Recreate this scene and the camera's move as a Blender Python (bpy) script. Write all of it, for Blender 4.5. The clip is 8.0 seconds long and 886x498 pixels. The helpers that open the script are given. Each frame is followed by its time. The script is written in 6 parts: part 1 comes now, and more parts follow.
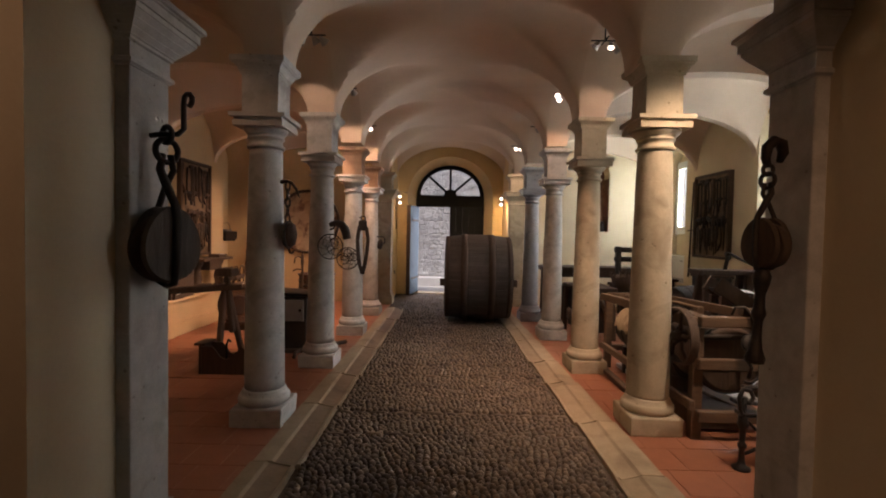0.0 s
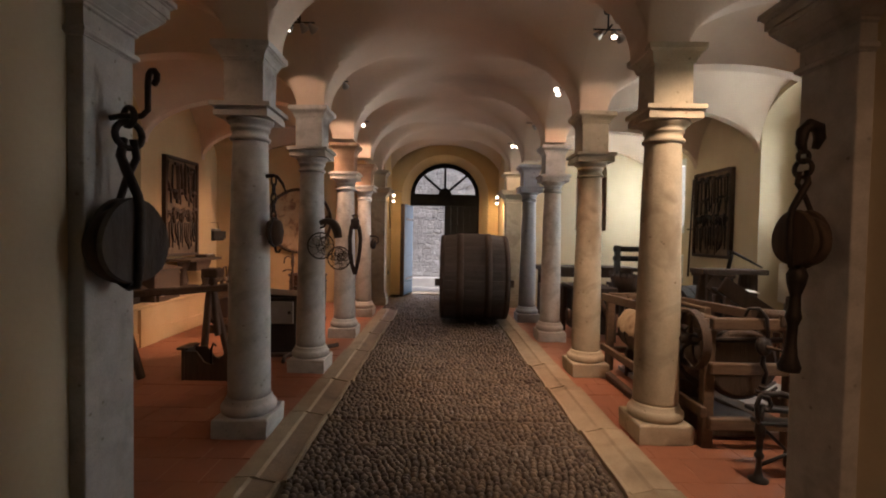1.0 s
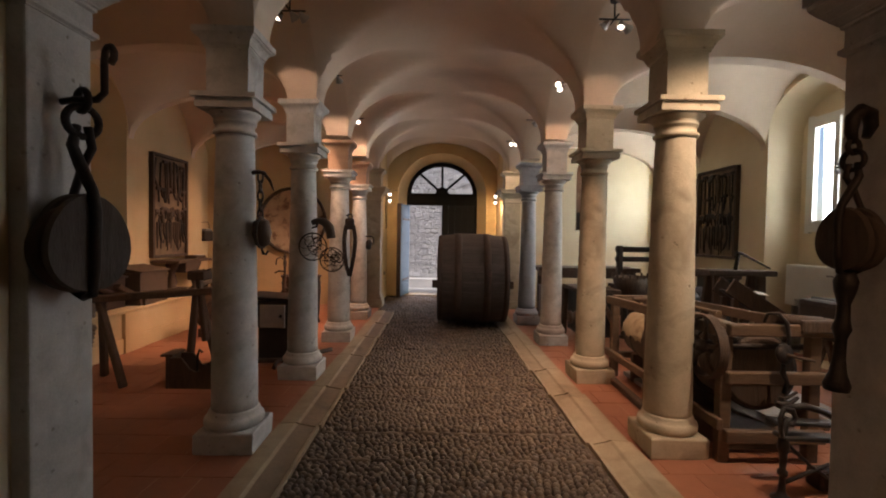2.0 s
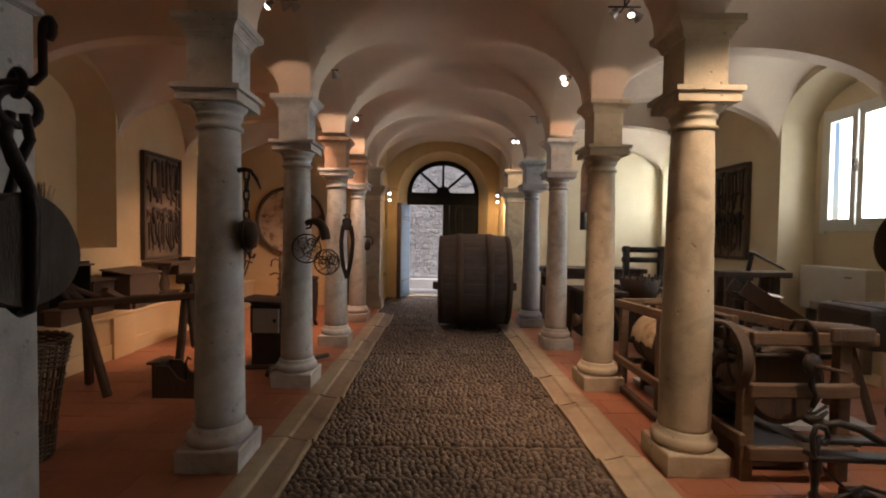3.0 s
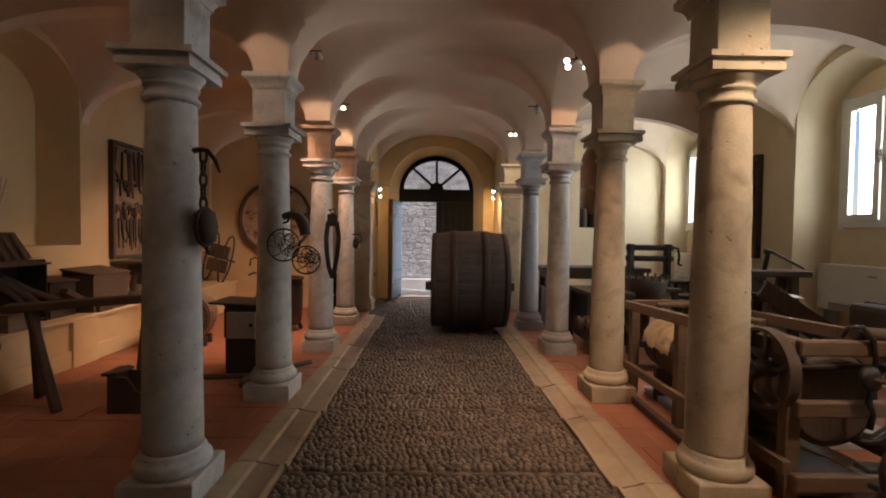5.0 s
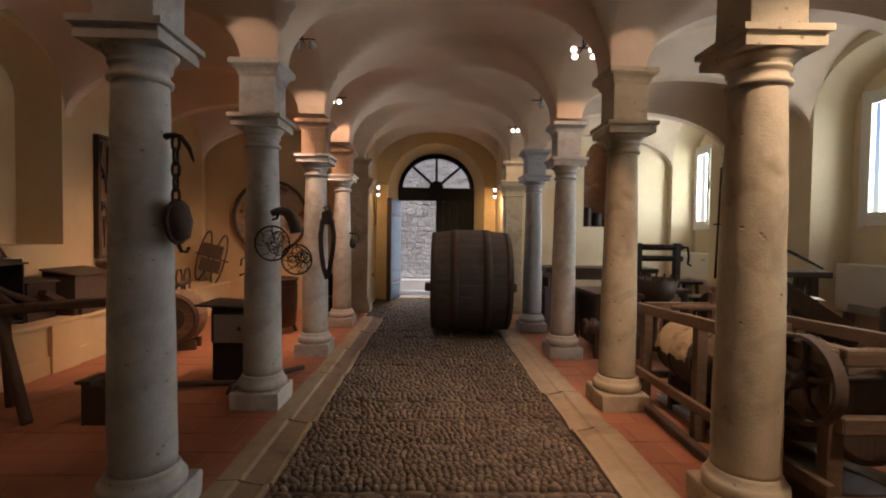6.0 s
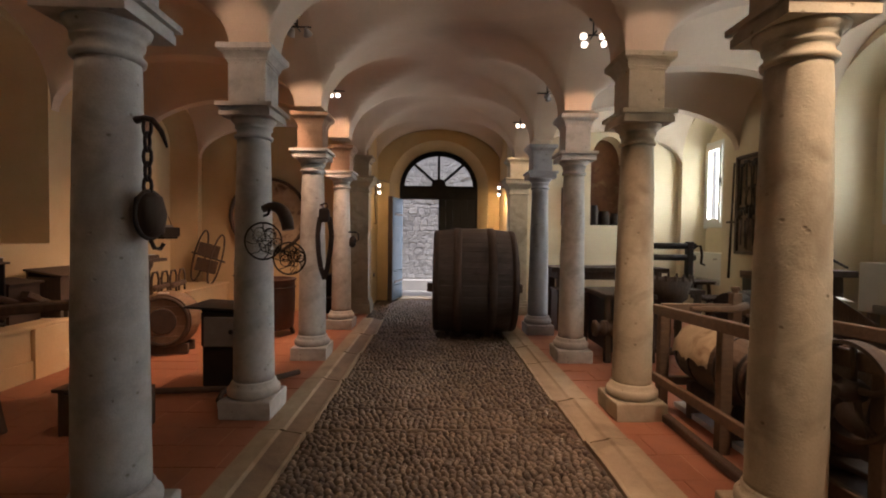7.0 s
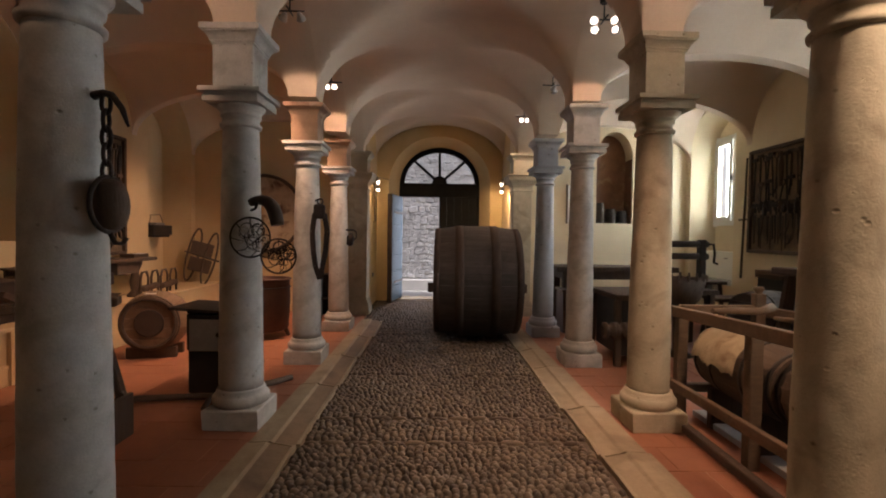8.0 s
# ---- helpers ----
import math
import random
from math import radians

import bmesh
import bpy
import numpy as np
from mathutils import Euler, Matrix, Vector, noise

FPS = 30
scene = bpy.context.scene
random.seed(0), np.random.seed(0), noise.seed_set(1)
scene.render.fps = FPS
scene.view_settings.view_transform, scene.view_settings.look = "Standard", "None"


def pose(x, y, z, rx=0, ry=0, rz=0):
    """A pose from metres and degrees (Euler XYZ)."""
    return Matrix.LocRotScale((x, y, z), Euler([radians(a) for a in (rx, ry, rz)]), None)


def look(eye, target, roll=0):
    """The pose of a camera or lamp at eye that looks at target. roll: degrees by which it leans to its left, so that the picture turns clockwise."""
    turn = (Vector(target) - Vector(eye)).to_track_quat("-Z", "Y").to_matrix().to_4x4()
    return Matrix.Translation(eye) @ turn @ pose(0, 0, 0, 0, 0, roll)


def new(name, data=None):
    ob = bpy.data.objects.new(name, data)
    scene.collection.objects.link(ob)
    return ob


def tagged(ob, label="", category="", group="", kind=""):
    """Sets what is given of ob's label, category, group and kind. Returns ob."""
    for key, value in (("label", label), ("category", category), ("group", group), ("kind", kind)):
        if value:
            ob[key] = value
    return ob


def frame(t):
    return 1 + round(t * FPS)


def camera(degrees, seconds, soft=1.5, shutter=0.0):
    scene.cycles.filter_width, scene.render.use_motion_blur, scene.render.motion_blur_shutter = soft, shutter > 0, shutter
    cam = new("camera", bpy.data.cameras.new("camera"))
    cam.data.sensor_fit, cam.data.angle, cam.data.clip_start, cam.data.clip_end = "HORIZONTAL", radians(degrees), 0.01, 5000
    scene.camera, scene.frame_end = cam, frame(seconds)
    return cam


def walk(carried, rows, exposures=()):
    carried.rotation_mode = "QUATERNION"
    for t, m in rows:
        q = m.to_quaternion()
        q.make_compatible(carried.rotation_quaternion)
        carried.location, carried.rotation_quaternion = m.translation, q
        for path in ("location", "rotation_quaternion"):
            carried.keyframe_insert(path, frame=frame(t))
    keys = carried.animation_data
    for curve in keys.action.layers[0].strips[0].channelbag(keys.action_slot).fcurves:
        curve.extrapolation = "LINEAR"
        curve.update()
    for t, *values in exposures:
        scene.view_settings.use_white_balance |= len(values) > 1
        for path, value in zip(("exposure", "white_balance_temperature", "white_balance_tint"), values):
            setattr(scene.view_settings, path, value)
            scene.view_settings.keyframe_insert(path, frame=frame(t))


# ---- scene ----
cam = camera(87.7, 8.0, soft=1.95)
PATH = [
    (0, (-0.088, 0.017, 1.563), (-0.101, 2.016, 1.501), 1.1),
    (0.5, (-0.107, 0.122, 1.55), (-0.107, 2.121, 1.489), 1.1),
    (1, (-0.108, 0.237, 1.541), (-0.095, 2.236, 1.481), 1.0),
    (1.5, (-0.127, 0.35, 1.54), (-0.097, 2.349, 1.48), 1.0),
    (3, (-0.107, 0.691, 1.56), (-0.086, 2.69, 1.497), 0.8),
    (3.5, (-0.112, 0.811, 1.553), (-0.08, 2.81, 1.488), 0.9),
    (4, (-0.113, 0.917, 1.541), (-0.069, 2.916, 1.478), 0.8),
    (4.5, (-0.105, 1.02, 1.529), (-0.057, 3.018, 1.466), 0.8),
    (6, (-0.093, 1.416, 1.491), (-0.044, 3.414, 1.431), 0.8),
    (6.5, (-0.097, 1.534, 1.483), (-0.052, 3.532, 1.424), 0.7),
    (7, (-0.089, 1.667, 1.463), (-0.051, 3.666, 1.405), 0.7),
    (7.5, (-0.103, 1.8, 1.452), (-0.062, 3.799, 1.392), 0.7),
    (8, (-0.094, 1.938, 1.434), (-0.058, 3.937, 1.376), 0.7),
]
walk(cam, [(t, look(eye, target, roll)) for t, eye, target, roll in PATH], [(0.0, 0.26, 6480, 25), (3.5, 0.17, 6420, 23), (8.0, 0.10, 6420, 23)])

# ---- world, lights, exposure ----
world = bpy.data.worlds.new("world")
scene.world = world
world.use_nodes = True
wn = world.node_tree
sky = wn.nodes.new("ShaderNodeTexSky")
sky.sky_type, sky.sun_disc = "NISHITA", False
sky.sun_elevation, sky.sun_rotation = radians(50), radians(120)
wn.links.new(sky.outputs[0], wn.nodes["Background"].inputs[0])
wn.nodes["Background"].inputs[1].default_value = 0.12
sun = new("sun", bpy.data.lights.new("sun", "SUN"))
sun.data.energy, sun.data.angle, sun.data.color = 3.2, radians(10), (1.0, 0.95, 0.88)
sun.matrix_world = look((-6, 8, 20), (0, 15, 0))


def daylight(name, eye, target, width, height, watts, color):
    """Skylight that enters through an opening."""
    ob = new(name, bpy.data.lights.new(name, "AREA"))
    ob.data.shape, ob.data.size, ob.data.size_y = "RECTANGLE", width, height
    ob.data.energy, ob.data.color = watts, color
    ob.matrix_world = look(eye, target)


DAY = (0.86, 0.95, 1.0)
GARDEN = (0.88, 1.0, 0.95)
for wy, watts in ((2.98, 18), (6.26, 48), (9.74, 66)):
    daylight("window_daylight", (5.20, wy, 2.45), (0.0, wy, 2.35), 1.04, 1.50, watts, GARDEN)
daylight("door_daylight", (-0.43, 12.7, 1.2), (-0.43, 6, 0.3), 0.78, 2.2, 13, DAY)


def lamp(x, y, z, tx, ty, tz, watts, degrees=75, blend=0.6, color=(1.0, 0.63, 0.38)):
    ob = new("spot_light", bpy.data.lights.new("spot_light", "SPOT"))
    ob.data.energy, ob.data.spot_size, ob.data.spot_blend = watts, radians(degrees), blend
    ob.data.color, ob.data.shadow_soft_size = color, 0.035
    ob.matrix_world = look((x, y, z), (tx, ty, tz))
    return ob


# lit spots of ceiling clusters and recess wall, with unseen added lamps among them
lamp(2.15, 2.50, 3.30, 1.62, 3.75, 1.3, 150, 70, 0.7, (1.0, 0.78, 0.53))
lamp(1.45, 4.62, 3.40, 1.0, 5.0, 0.0, 170, 58, 0.9)
lamp(-1.46, 4.62, 3.40, -3.7, 5.8, 0.1, 50, 60)
lamp(-1.50, 6.10, 3.42, -1.55, 7.1, 2.2, 34, 72, 0.3, (1.0, 0.70, 0.46))
lamp(-1.50, 6.40, 3.42, -3.1, 7.6, 0.0, 185, 60, 0.6)
lamp(1.40, 6.32, 3.36, 2.5, 4.6, 0.5, 44, 80)
lamp(1.50, 6.32, 3.36, 0.7, 6.0, 0.0, 90, 66, 0.9)
lamp(-1.46, 8.05, 3.36, -3.3, 8.6, 0.6, 270, 88)
lamp(-1.40, 8.05, 3.36, -0.6, 7.0, 0.0, 15, 90)
lamp(-1.42, 8.12, 3.36, -1.95, 10.3, 1.1, 56, 56)
lamp(1.44, 8.20, 3.36, 1.56, 7.3, 1.8, 14, 80)
lamp(1.34, 9.55, 3.36, 0.35, 7.7, 0.0, 40, 80)
lamp(1.38, 9.52, 3.34, 1.47, 10.3, 1.9, 34, 75, 0.6, (1.0, 0.72, 0.45))
lamp(-1.18, 10.75, 2.46, -1.25, 12.0, 1.4, 60, 130, 0.6, (1.0, 0.68, 0.34))
lamp(1.12, 10.85, 2.36, 1.25, 12.0, 1.2, 52, 120, 0.6, (1.0, 0.68, 0.34))
# assumed entrance-room lamps, unseen, added to warm the cross wall and pilaster
lamp(-2.6, 0.2, 3.0, -2.2, 2.0, 1.2, 20, 120)
lamp(0.9, -1.2, 3.1, 1.75, 1.7, 0.5, 62, 62, 0.7, (1.0, 0.60, 0.32))
# unseen first-bay lamps, added without fixtures to light the aisle fronts
lamp(1.70, 2.75, 3.42, 2.4, 3.7, 0.4, 42, 80)
lamp(-1.75, 2.80, 3.42, -2.6, 3.9, 0.0, 7, 90)
# spots of the clusters again, on springers and column tops
lamp(-1.75, 4.40, 3.30, -1.57, 5.36, 2.86, 14, 40, 0.1, (1.0, 0.72, 0.48))
lamp(1.75, 4.40, 3.30, 1.57, 5.36, 2.86, 14, 40, 0.1, (1.0, 0.72, 0.48))
lamp(1.50, 6.36, 3.40, 1.56, 7.0, 2.5, 18, 62, 0.2)


# ---- materials ----
def nodes_of(name):
    m = bpy.data.materials.new(name)
    m.use_nodes = True
    nt = m.node_tree
    return m, nt, nt.nodes["Principled BSDF"]


def surface(name, a, b, rough=0.8, scale=6.0, detail=8.0, bump=0.15, fine=90.0, stain=None, stain_scale=1.2, stain_at=0.55,
            metal=0.0, stretch=(1, 1, 1), vary=0.0, island=False, distance=0.006, pits=0.0):
    """A material of two mixed colours with coarse and fine variation, stains and relief."""
    m, nt, bsdf = nodes_of(name)
    N, L = nt.nodes.new, nt.links.new
    co = N("ShaderNodeTexCoord")
    mp = N("ShaderNodeMapping")
    mp.inputs["Scale"].default_value = stretch
    L(co.outputs["Object"], mp.inputs[0])
    n1 = N("ShaderNodeTexNoise")
    n1.inputs["Scale"].default_value, n1.inputs["Detail"].default_value, n1.inputs["Roughness"].default_value = scale, detail, 0.62
    L(mp.outputs[0], n1.inputs["Vector"])
    n2 = N("ShaderNodeTexNoise")
    n2.inputs["Scale"].default_value, n2.inputs["Detail"].default_value = fine, 4.0
    L(mp.outputs[0], n2.inputs["Vector"])
    r1 = N("ShaderNodeMapRange")
    r1.inputs[1].default_value, r1.inputs[2].default_value = 0.3, 0.7
    grain = N("ShaderNodeMix")
    grain.inputs[0].default_value = 0.28
    L(n1.outputs[0], grain.inputs[2])
    L(n2.outputs[0], grain.inputs[3])
    L(grain.outputs[0], r1.inputs[0])
    mix = N("ShaderNodeMix")
    mix.data_type = "RGBA"
    mix.inputs[6].default_value, mix.inputs[7].default_value = (*a, 1), (*b, 1)
    L(r1.outputs[0], mix.inputs[0])
    out = mix.outputs[2]
    if stain:
        n3 = N("ShaderNodeTexNoise")
        n3.inputs["Scale"].default_value, n3.inputs["Detail"].default_value, n3.inputs["Distortion"].default_value = stain_scale, 10.0, 0.6
        L(co.outputs["Object"], n3.inputs["Vector"])
        r3 = N("ShaderNodeMapRange")
        r3.inputs[1].default_value, r3.inputs[2].default_value = stain_at, stain_at + 0.18
        L(n3.outputs[0], r3.inputs[0])
        m3 = N("ShaderNodeMix")
        m3.data_type = "RGBA"
        m3.inputs[7].default_value = (*stain, 1)
        L(out, m3.inputs[6])
        L(r3.outputs[0], m3.inputs[0])
        out = m3.outputs[2]
    if vary:
        if island:
            src = N("ShaderNodeNewGeometry").outputs["Random Per Island"]
        else:
            src = N("ShaderNodeObjectInfo").outputs["Random"]
        rv = N("ShaderNodeMapRange")
        rv.inputs[3].default_value, rv.inputs[4].default_value = 1 - vary, 1 + vary
        L(src, rv.inputs[0])
        hs = N("ShaderNodeHueSaturation")
        L(rv.outputs[0], hs.inputs["Value"])
        L(out, hs.inputs["Color"])
        out = hs.outputs[0]
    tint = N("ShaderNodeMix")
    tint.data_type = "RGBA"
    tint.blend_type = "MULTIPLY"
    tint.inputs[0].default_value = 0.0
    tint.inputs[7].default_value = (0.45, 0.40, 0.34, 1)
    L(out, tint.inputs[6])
    L(tint.outputs[2], bsdf.inputs["Base Color"])
    bsdf.inputs["Metallic"].default_value = metal
    rr = N("ShaderNodeMapRange")
    rr.inputs[3].default_value, rr.inputs[4].default_value = max(0.05, rough - 0.12), min(1, rough + 0.1)
    L(n1.outputs[0], rr.inputs[0])
    L(rr.outputs[0], bsdf.inputs["Roughness"])
    add = N("ShaderNodeMath")
    add.operation = "MULTIPLY_ADD"
    add.inputs[1].default_value = 0.35
    L(n2.outputs[0], add.inputs[0])
    L(n1.outputs[0], add.inputs[2])
    height = add.outputs[0]
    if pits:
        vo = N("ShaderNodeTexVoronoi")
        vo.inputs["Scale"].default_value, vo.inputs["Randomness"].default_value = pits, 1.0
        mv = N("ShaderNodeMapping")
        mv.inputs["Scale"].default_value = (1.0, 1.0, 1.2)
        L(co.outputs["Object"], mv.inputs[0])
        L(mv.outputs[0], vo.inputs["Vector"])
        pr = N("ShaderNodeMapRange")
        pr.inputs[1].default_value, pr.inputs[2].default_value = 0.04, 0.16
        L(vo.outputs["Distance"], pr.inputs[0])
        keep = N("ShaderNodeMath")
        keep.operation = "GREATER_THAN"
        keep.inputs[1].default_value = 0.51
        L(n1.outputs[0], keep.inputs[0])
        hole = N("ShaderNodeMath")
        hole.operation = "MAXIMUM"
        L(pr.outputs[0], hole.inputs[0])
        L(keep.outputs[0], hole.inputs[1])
        # pits also get a darker colour, so the holes' shade is painted in
        pit_shade = N("ShaderNodeMath")
        pit_shade.operation = "MULTIPLY_ADD"
        pit_shade.inputs[1].default_value, pit_shade.inputs[2].default_value = -0.8, 0.8
        L(hole.outputs[0], pit_shade.inputs[0])
        L(pit_shade.outputs[0], tint.inputs[0])
        tot = N("ShaderNodeMath")
        tot.operation = "MULTIPLY_ADD"
        tot.inputs[1].default_value = 0.9
        L(hole.outputs[0], tot.inputs[0])
        L(height, tot.inputs[2])
        height = tot.outputs[0]
    bp = N("ShaderNodeBump")
    bp.inputs["Strength"].default_value, bp.inputs["Distance"].default_value = bump * 3, distance
    L(height, bp.inputs["Height"])
    L(bp.outputs[0], bsdf.inputs["Normal"])
    return m


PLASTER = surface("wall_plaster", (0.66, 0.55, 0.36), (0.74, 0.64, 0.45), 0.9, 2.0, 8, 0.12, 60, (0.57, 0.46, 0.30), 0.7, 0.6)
# left side: warm lamplight and dimness are painted into this plaster colour
LAMPLIT_PLASTER = surface("lamplit_yellow_plaster", (0.54, 0.385, 0.20), (0.63, 0.47, 0.265), 0.9, 2.0, 8, 0.12, 60, (0.46, 0.34, 0.19), 0.7, 0.58)
# doorway recess: the yellow of its lamps is put into this ochre
LAMPLIT_OCHRE = surface("lamplit_ochre_plaster", (0.58, 0.42, 0.20), (0.68, 0.51, 0.27), 0.9, 2.0, 8, 0.12, 60, (0.50, 0.35, 0.17), 0.9, 0.58)
VAULT = surface("vault_plaster", (0.60, 0.475, 0.35), (0.69, 0.565, 0.44), 0.92, 1.6, 8, 0.10, 50, (0.50, 0.40, 0.31), 0.6, 0.58)
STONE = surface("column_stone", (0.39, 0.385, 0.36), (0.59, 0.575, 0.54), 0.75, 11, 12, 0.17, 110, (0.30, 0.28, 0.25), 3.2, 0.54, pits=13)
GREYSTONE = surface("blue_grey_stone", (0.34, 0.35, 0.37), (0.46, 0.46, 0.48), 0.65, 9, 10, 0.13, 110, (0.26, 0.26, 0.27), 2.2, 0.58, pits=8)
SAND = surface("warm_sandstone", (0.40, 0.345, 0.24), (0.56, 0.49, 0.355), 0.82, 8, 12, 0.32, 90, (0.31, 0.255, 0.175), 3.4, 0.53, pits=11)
KERB = surface("kerb_stone", (0.29, 0.23, 0.15), (0.43, 0.35, 0.235), 0.7, 7, 10, 0.3, 80, (0.22, 0.17, 0.11), 2.5, 0.55, vary=0.12)
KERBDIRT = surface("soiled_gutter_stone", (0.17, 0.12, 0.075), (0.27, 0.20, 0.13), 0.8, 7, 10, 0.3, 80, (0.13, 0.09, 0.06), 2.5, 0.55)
TERRA = surface("terracotta", (0.285, 0.106, 0.053), (0.375, 0.154, 0.082), 0.55, 8, 8, 0.1, 70, (0.27, 0.10, 0.05), 1.8, 0.58, vary=0.06)
GROUT = surface("tile_grout", (0.48, 0.31, 0.21), (0.58, 0.39, 0.28), 0.9, 20, 6, 0.1)
PEBBLE = surface("pebble_stone", (0.085, 0.064, 0.046), (0.185, 0.140, 0.100), 0.58, 14, 6, 0.10, 120, vary=0.38, island=True)
PEBBLE_ONE = surface("pebble_stone_single", (0.085, 0.064, 0.046), (0.185, 0.140, 0.100), 0.58, 14, 6, 0.10, 120, vary=0.38)
EARTH = surface("packed_earth", (0.085, 0.062, 0.045), (0.13, 0.10, 0.072), 0.95, 30, 8, 0.3, 150)
GREYWOOD = surface("weathered_grey_wood", (0.085, 0.068, 0.055), (0.165, 0.138, 0.115), 0.8, 6, 10, 0.35, 60, (0.06, 0.045, 0.035), 4, 0.56, stretch=(5, 5, 0.8))
WOOD = surface("old_dark_wood", (0.050, 0.032, 0.022), (0.105, 0.068, 0.042), 0.7, 6, 10, 0.35, 60, stretch=(6, 6, 0.7))
OAK = surface("weathered_barrel_oak", (0.043, 0.036, 0.032), (0.094, 0.079, 0.070), 0.75, 5, 10, 0.2, 60, (0.040, 0.031, 0.028), 2.2, 0.55, stretch=(0.6, 7, 7), vary=0.12)
HOOPWOOD = surface("dark_hoop_wood", (0.040, 0.025, 0.018), (0.074, 0.047, 0.033), 0.8, 9, 8, 0.15, 70)
DRUM = surface("warm_drum_wood", (0.13, 0.078, 0.045), (0.24, 0.155, 0.09), 0.7, 5, 10, 0.2, 60, (0.08, 0.05, 0.03), 3, 0.56, stretch=(0.6, 7, 7), vary=0.10)
TAN = surface("brown_machine_wood", (0.095, 0.058, 0.035), (0.18, 0.115, 0.068), 0.65, 6, 10, 0.3, 60, stretch=(0.8, 5, 5))
IRON = surface("wrought_iron", (0.030, 0.027, 0.025), (0.065, 0.05, 0.04), 0.55, 18, 8, 0.25, 120, (0.09, 0.045, 0.025), 5, 0.6, metal=0.7)
BLUEDOOR = surface("blue_door_paint", (0.035, 0.10, 0.17), (0.06, 0.14, 0.22), 0.6, 5, 8, 0.15, 60, (0.07, 0.12, 0.17), 3, 0.6)
WICKER = surface("brown_wicker", (0.10, 0.062, 0.035), (0.20, 0.125, 0.07), 0.7, 20, 6, 0.3, 120)
LEATHER = surface("worn_black_leather", (0.018, 0.014, 0.012), (0.045, 0.032, 0.025), 0.8, 14, 8, 0.25, 120)
HORN = surface("brown_horn", (0.06, 0.045, 0.035), (0.13, 0.10, 0.075), 0.45, 9, 8, 0.2, 90)
ENAMEL = surface("white_enamel", (0.66, 0.66, 0.60), (0.74, 0.74, 0.68), 0.4, 3, 4, 0.02, 60)
WINPAINT = surface("white_window_paint", (0.70, 0.71, 0.68), (0.78, 0.78, 0.75), 0.45, 4, 6, 0.04, 60)
GREYMETAL = surface("grey_sheet_metal", (0.22, 0.21, 0.20), (0.32, 0.31, 0.29), 0.5, 8, 8, 0.1, 80, (0.12, 0.09, 0.07), 4, 0.6, metal=0.4)
BLACKPAINT = surface("black_paint", (0.012, 0.011, 0.010), (0.028, 0.025, 0.022), 0.45, 12, 8, 0.15, 90)
CLOTH = surface("old_paper_cloth", (0.33, 0.25, 0.15), (0.44, 0.35, 0.22), 0.9, 9, 8, 0.4, 60, (0.22, 0.15, 0.085), 6, 0.54)
DRUMDARK = surface("dark_drum_wood", (0.065, 0.042, 0.027), (0.13, 0.085, 0.053), 0.7, 5, 10, 0.25, 60, (0.04, 0.026, 0.018), 3, 0.55, stretch=(0.6, 7, 7), vary=0.14)
COPPER = surface("dull_copper", (0.055, 0.030, 0.021), (0.095, 0.05, 0.034), 0.5, 7, 8, 0.2, 70, (0.10, 0.05, 0.03), 3, 0.55, metal=0.5)
BOARD = surface("faded_board", (0.16, 0.105, 0.062), (0.26, 0.18, 0.11), 0.8, 7, 8, 0.15, 70, (0.10, 0.07, 0.05), 3, 0.52)
RUST = surface("rusty_brown_wood", (0.15, 0.07, 0.04), (0.27, 0.14, 0.08), 0.75, 8, 10, 0.3, 70, (0.36, 0.25, 0.15), 4, 0.57)
TRAYFACE = surface("mottled_tray_face", (0.34, 0.24, 0.15), (0.52, 0.40, 0.27), 0.8, 7, 10, 0.25, 60, (0.13, 0.065, 0.04), 5, 0.50)
BRICK = surface("reddish_impost_stone", (0.22, 0.135, 0.085), (0.33, 0.22, 0.145), 0.85, 10, 10, 0.4, 90, (0.46, 0.36, 0.26), 4, 0.57)
PALEBASE = surface("pale_grey_panel", (0.36, 0.37, 0.38), (0.44, 0.45, 0.46), 0.5, 4, 6, 0.05, 60)
NET = surface("pale_cord_net", (0.34, 0.31, 0.26), (0.48, 0.44, 0.38), 0.9, 20, 4, 0.1)
PAPER = surface("white_paper_card", (0.70, 0.68, 0.62), (0.76, 0.74, 0.68), 0.8, 8, 4, 0.02, 60)
STEEL = surface("polished_lamp_steel", (0.35, 0.34, 0.33), (0.45, 0.44, 0.43), 0.3, 8, 4, 0.02, 60, metal=1.0)
RUBBLE = surface("rubble_stone", (0.40, 0.41, 0.41), (0.56, 0.56, 0.56), 0.9, 12, 10, 0.4, 60, (0.30, 0.29, 0.27), 5, 0.56, vary=0.16)
MORTAR = surface("lime_mortar", (0.46, 0.46, 0.45), (0.58, 0.57, 0.56), 0.95, 12, 8, 0.3, 80)
PAVING = surface("pale_paving", (0.50, 0.50, 0.48), (0.62, 0.61, 0.58), 0.9, 4, 8, 0.15, 60)


def glass():
    m, nt, bsdf = nodes_of("window_glass")
    bsdf.inputs["Base Color"].default_value = (0.95, 0.98, 0.97, 1)
    bsdf.inputs["Transmission Weight"].default_value = 1.0
    bsdf.inputs["Roughness"].default_value = 0.02
    bsdf.inputs["IOR"].default_value = 1.02
    return m


def glow(name, color, strength):
    m, nt, bsdf = nodes_of(name)
    bsdf.inputs["Emission Color"].default_value = (*color, 1)
    bsdf.inputs["Emission Strength"].default_value = strength
    return m


GLASS = glass()
BULB = glow("lit_halogen_bulb", (1.0, 0.86, 0.66), 7)
DARKDOOR = surface("dark_door_paint", (0.010, 0.011, 0.012), (0.02, 0.02, 0.02), 0.85, 5, 8, 0.15, 60)
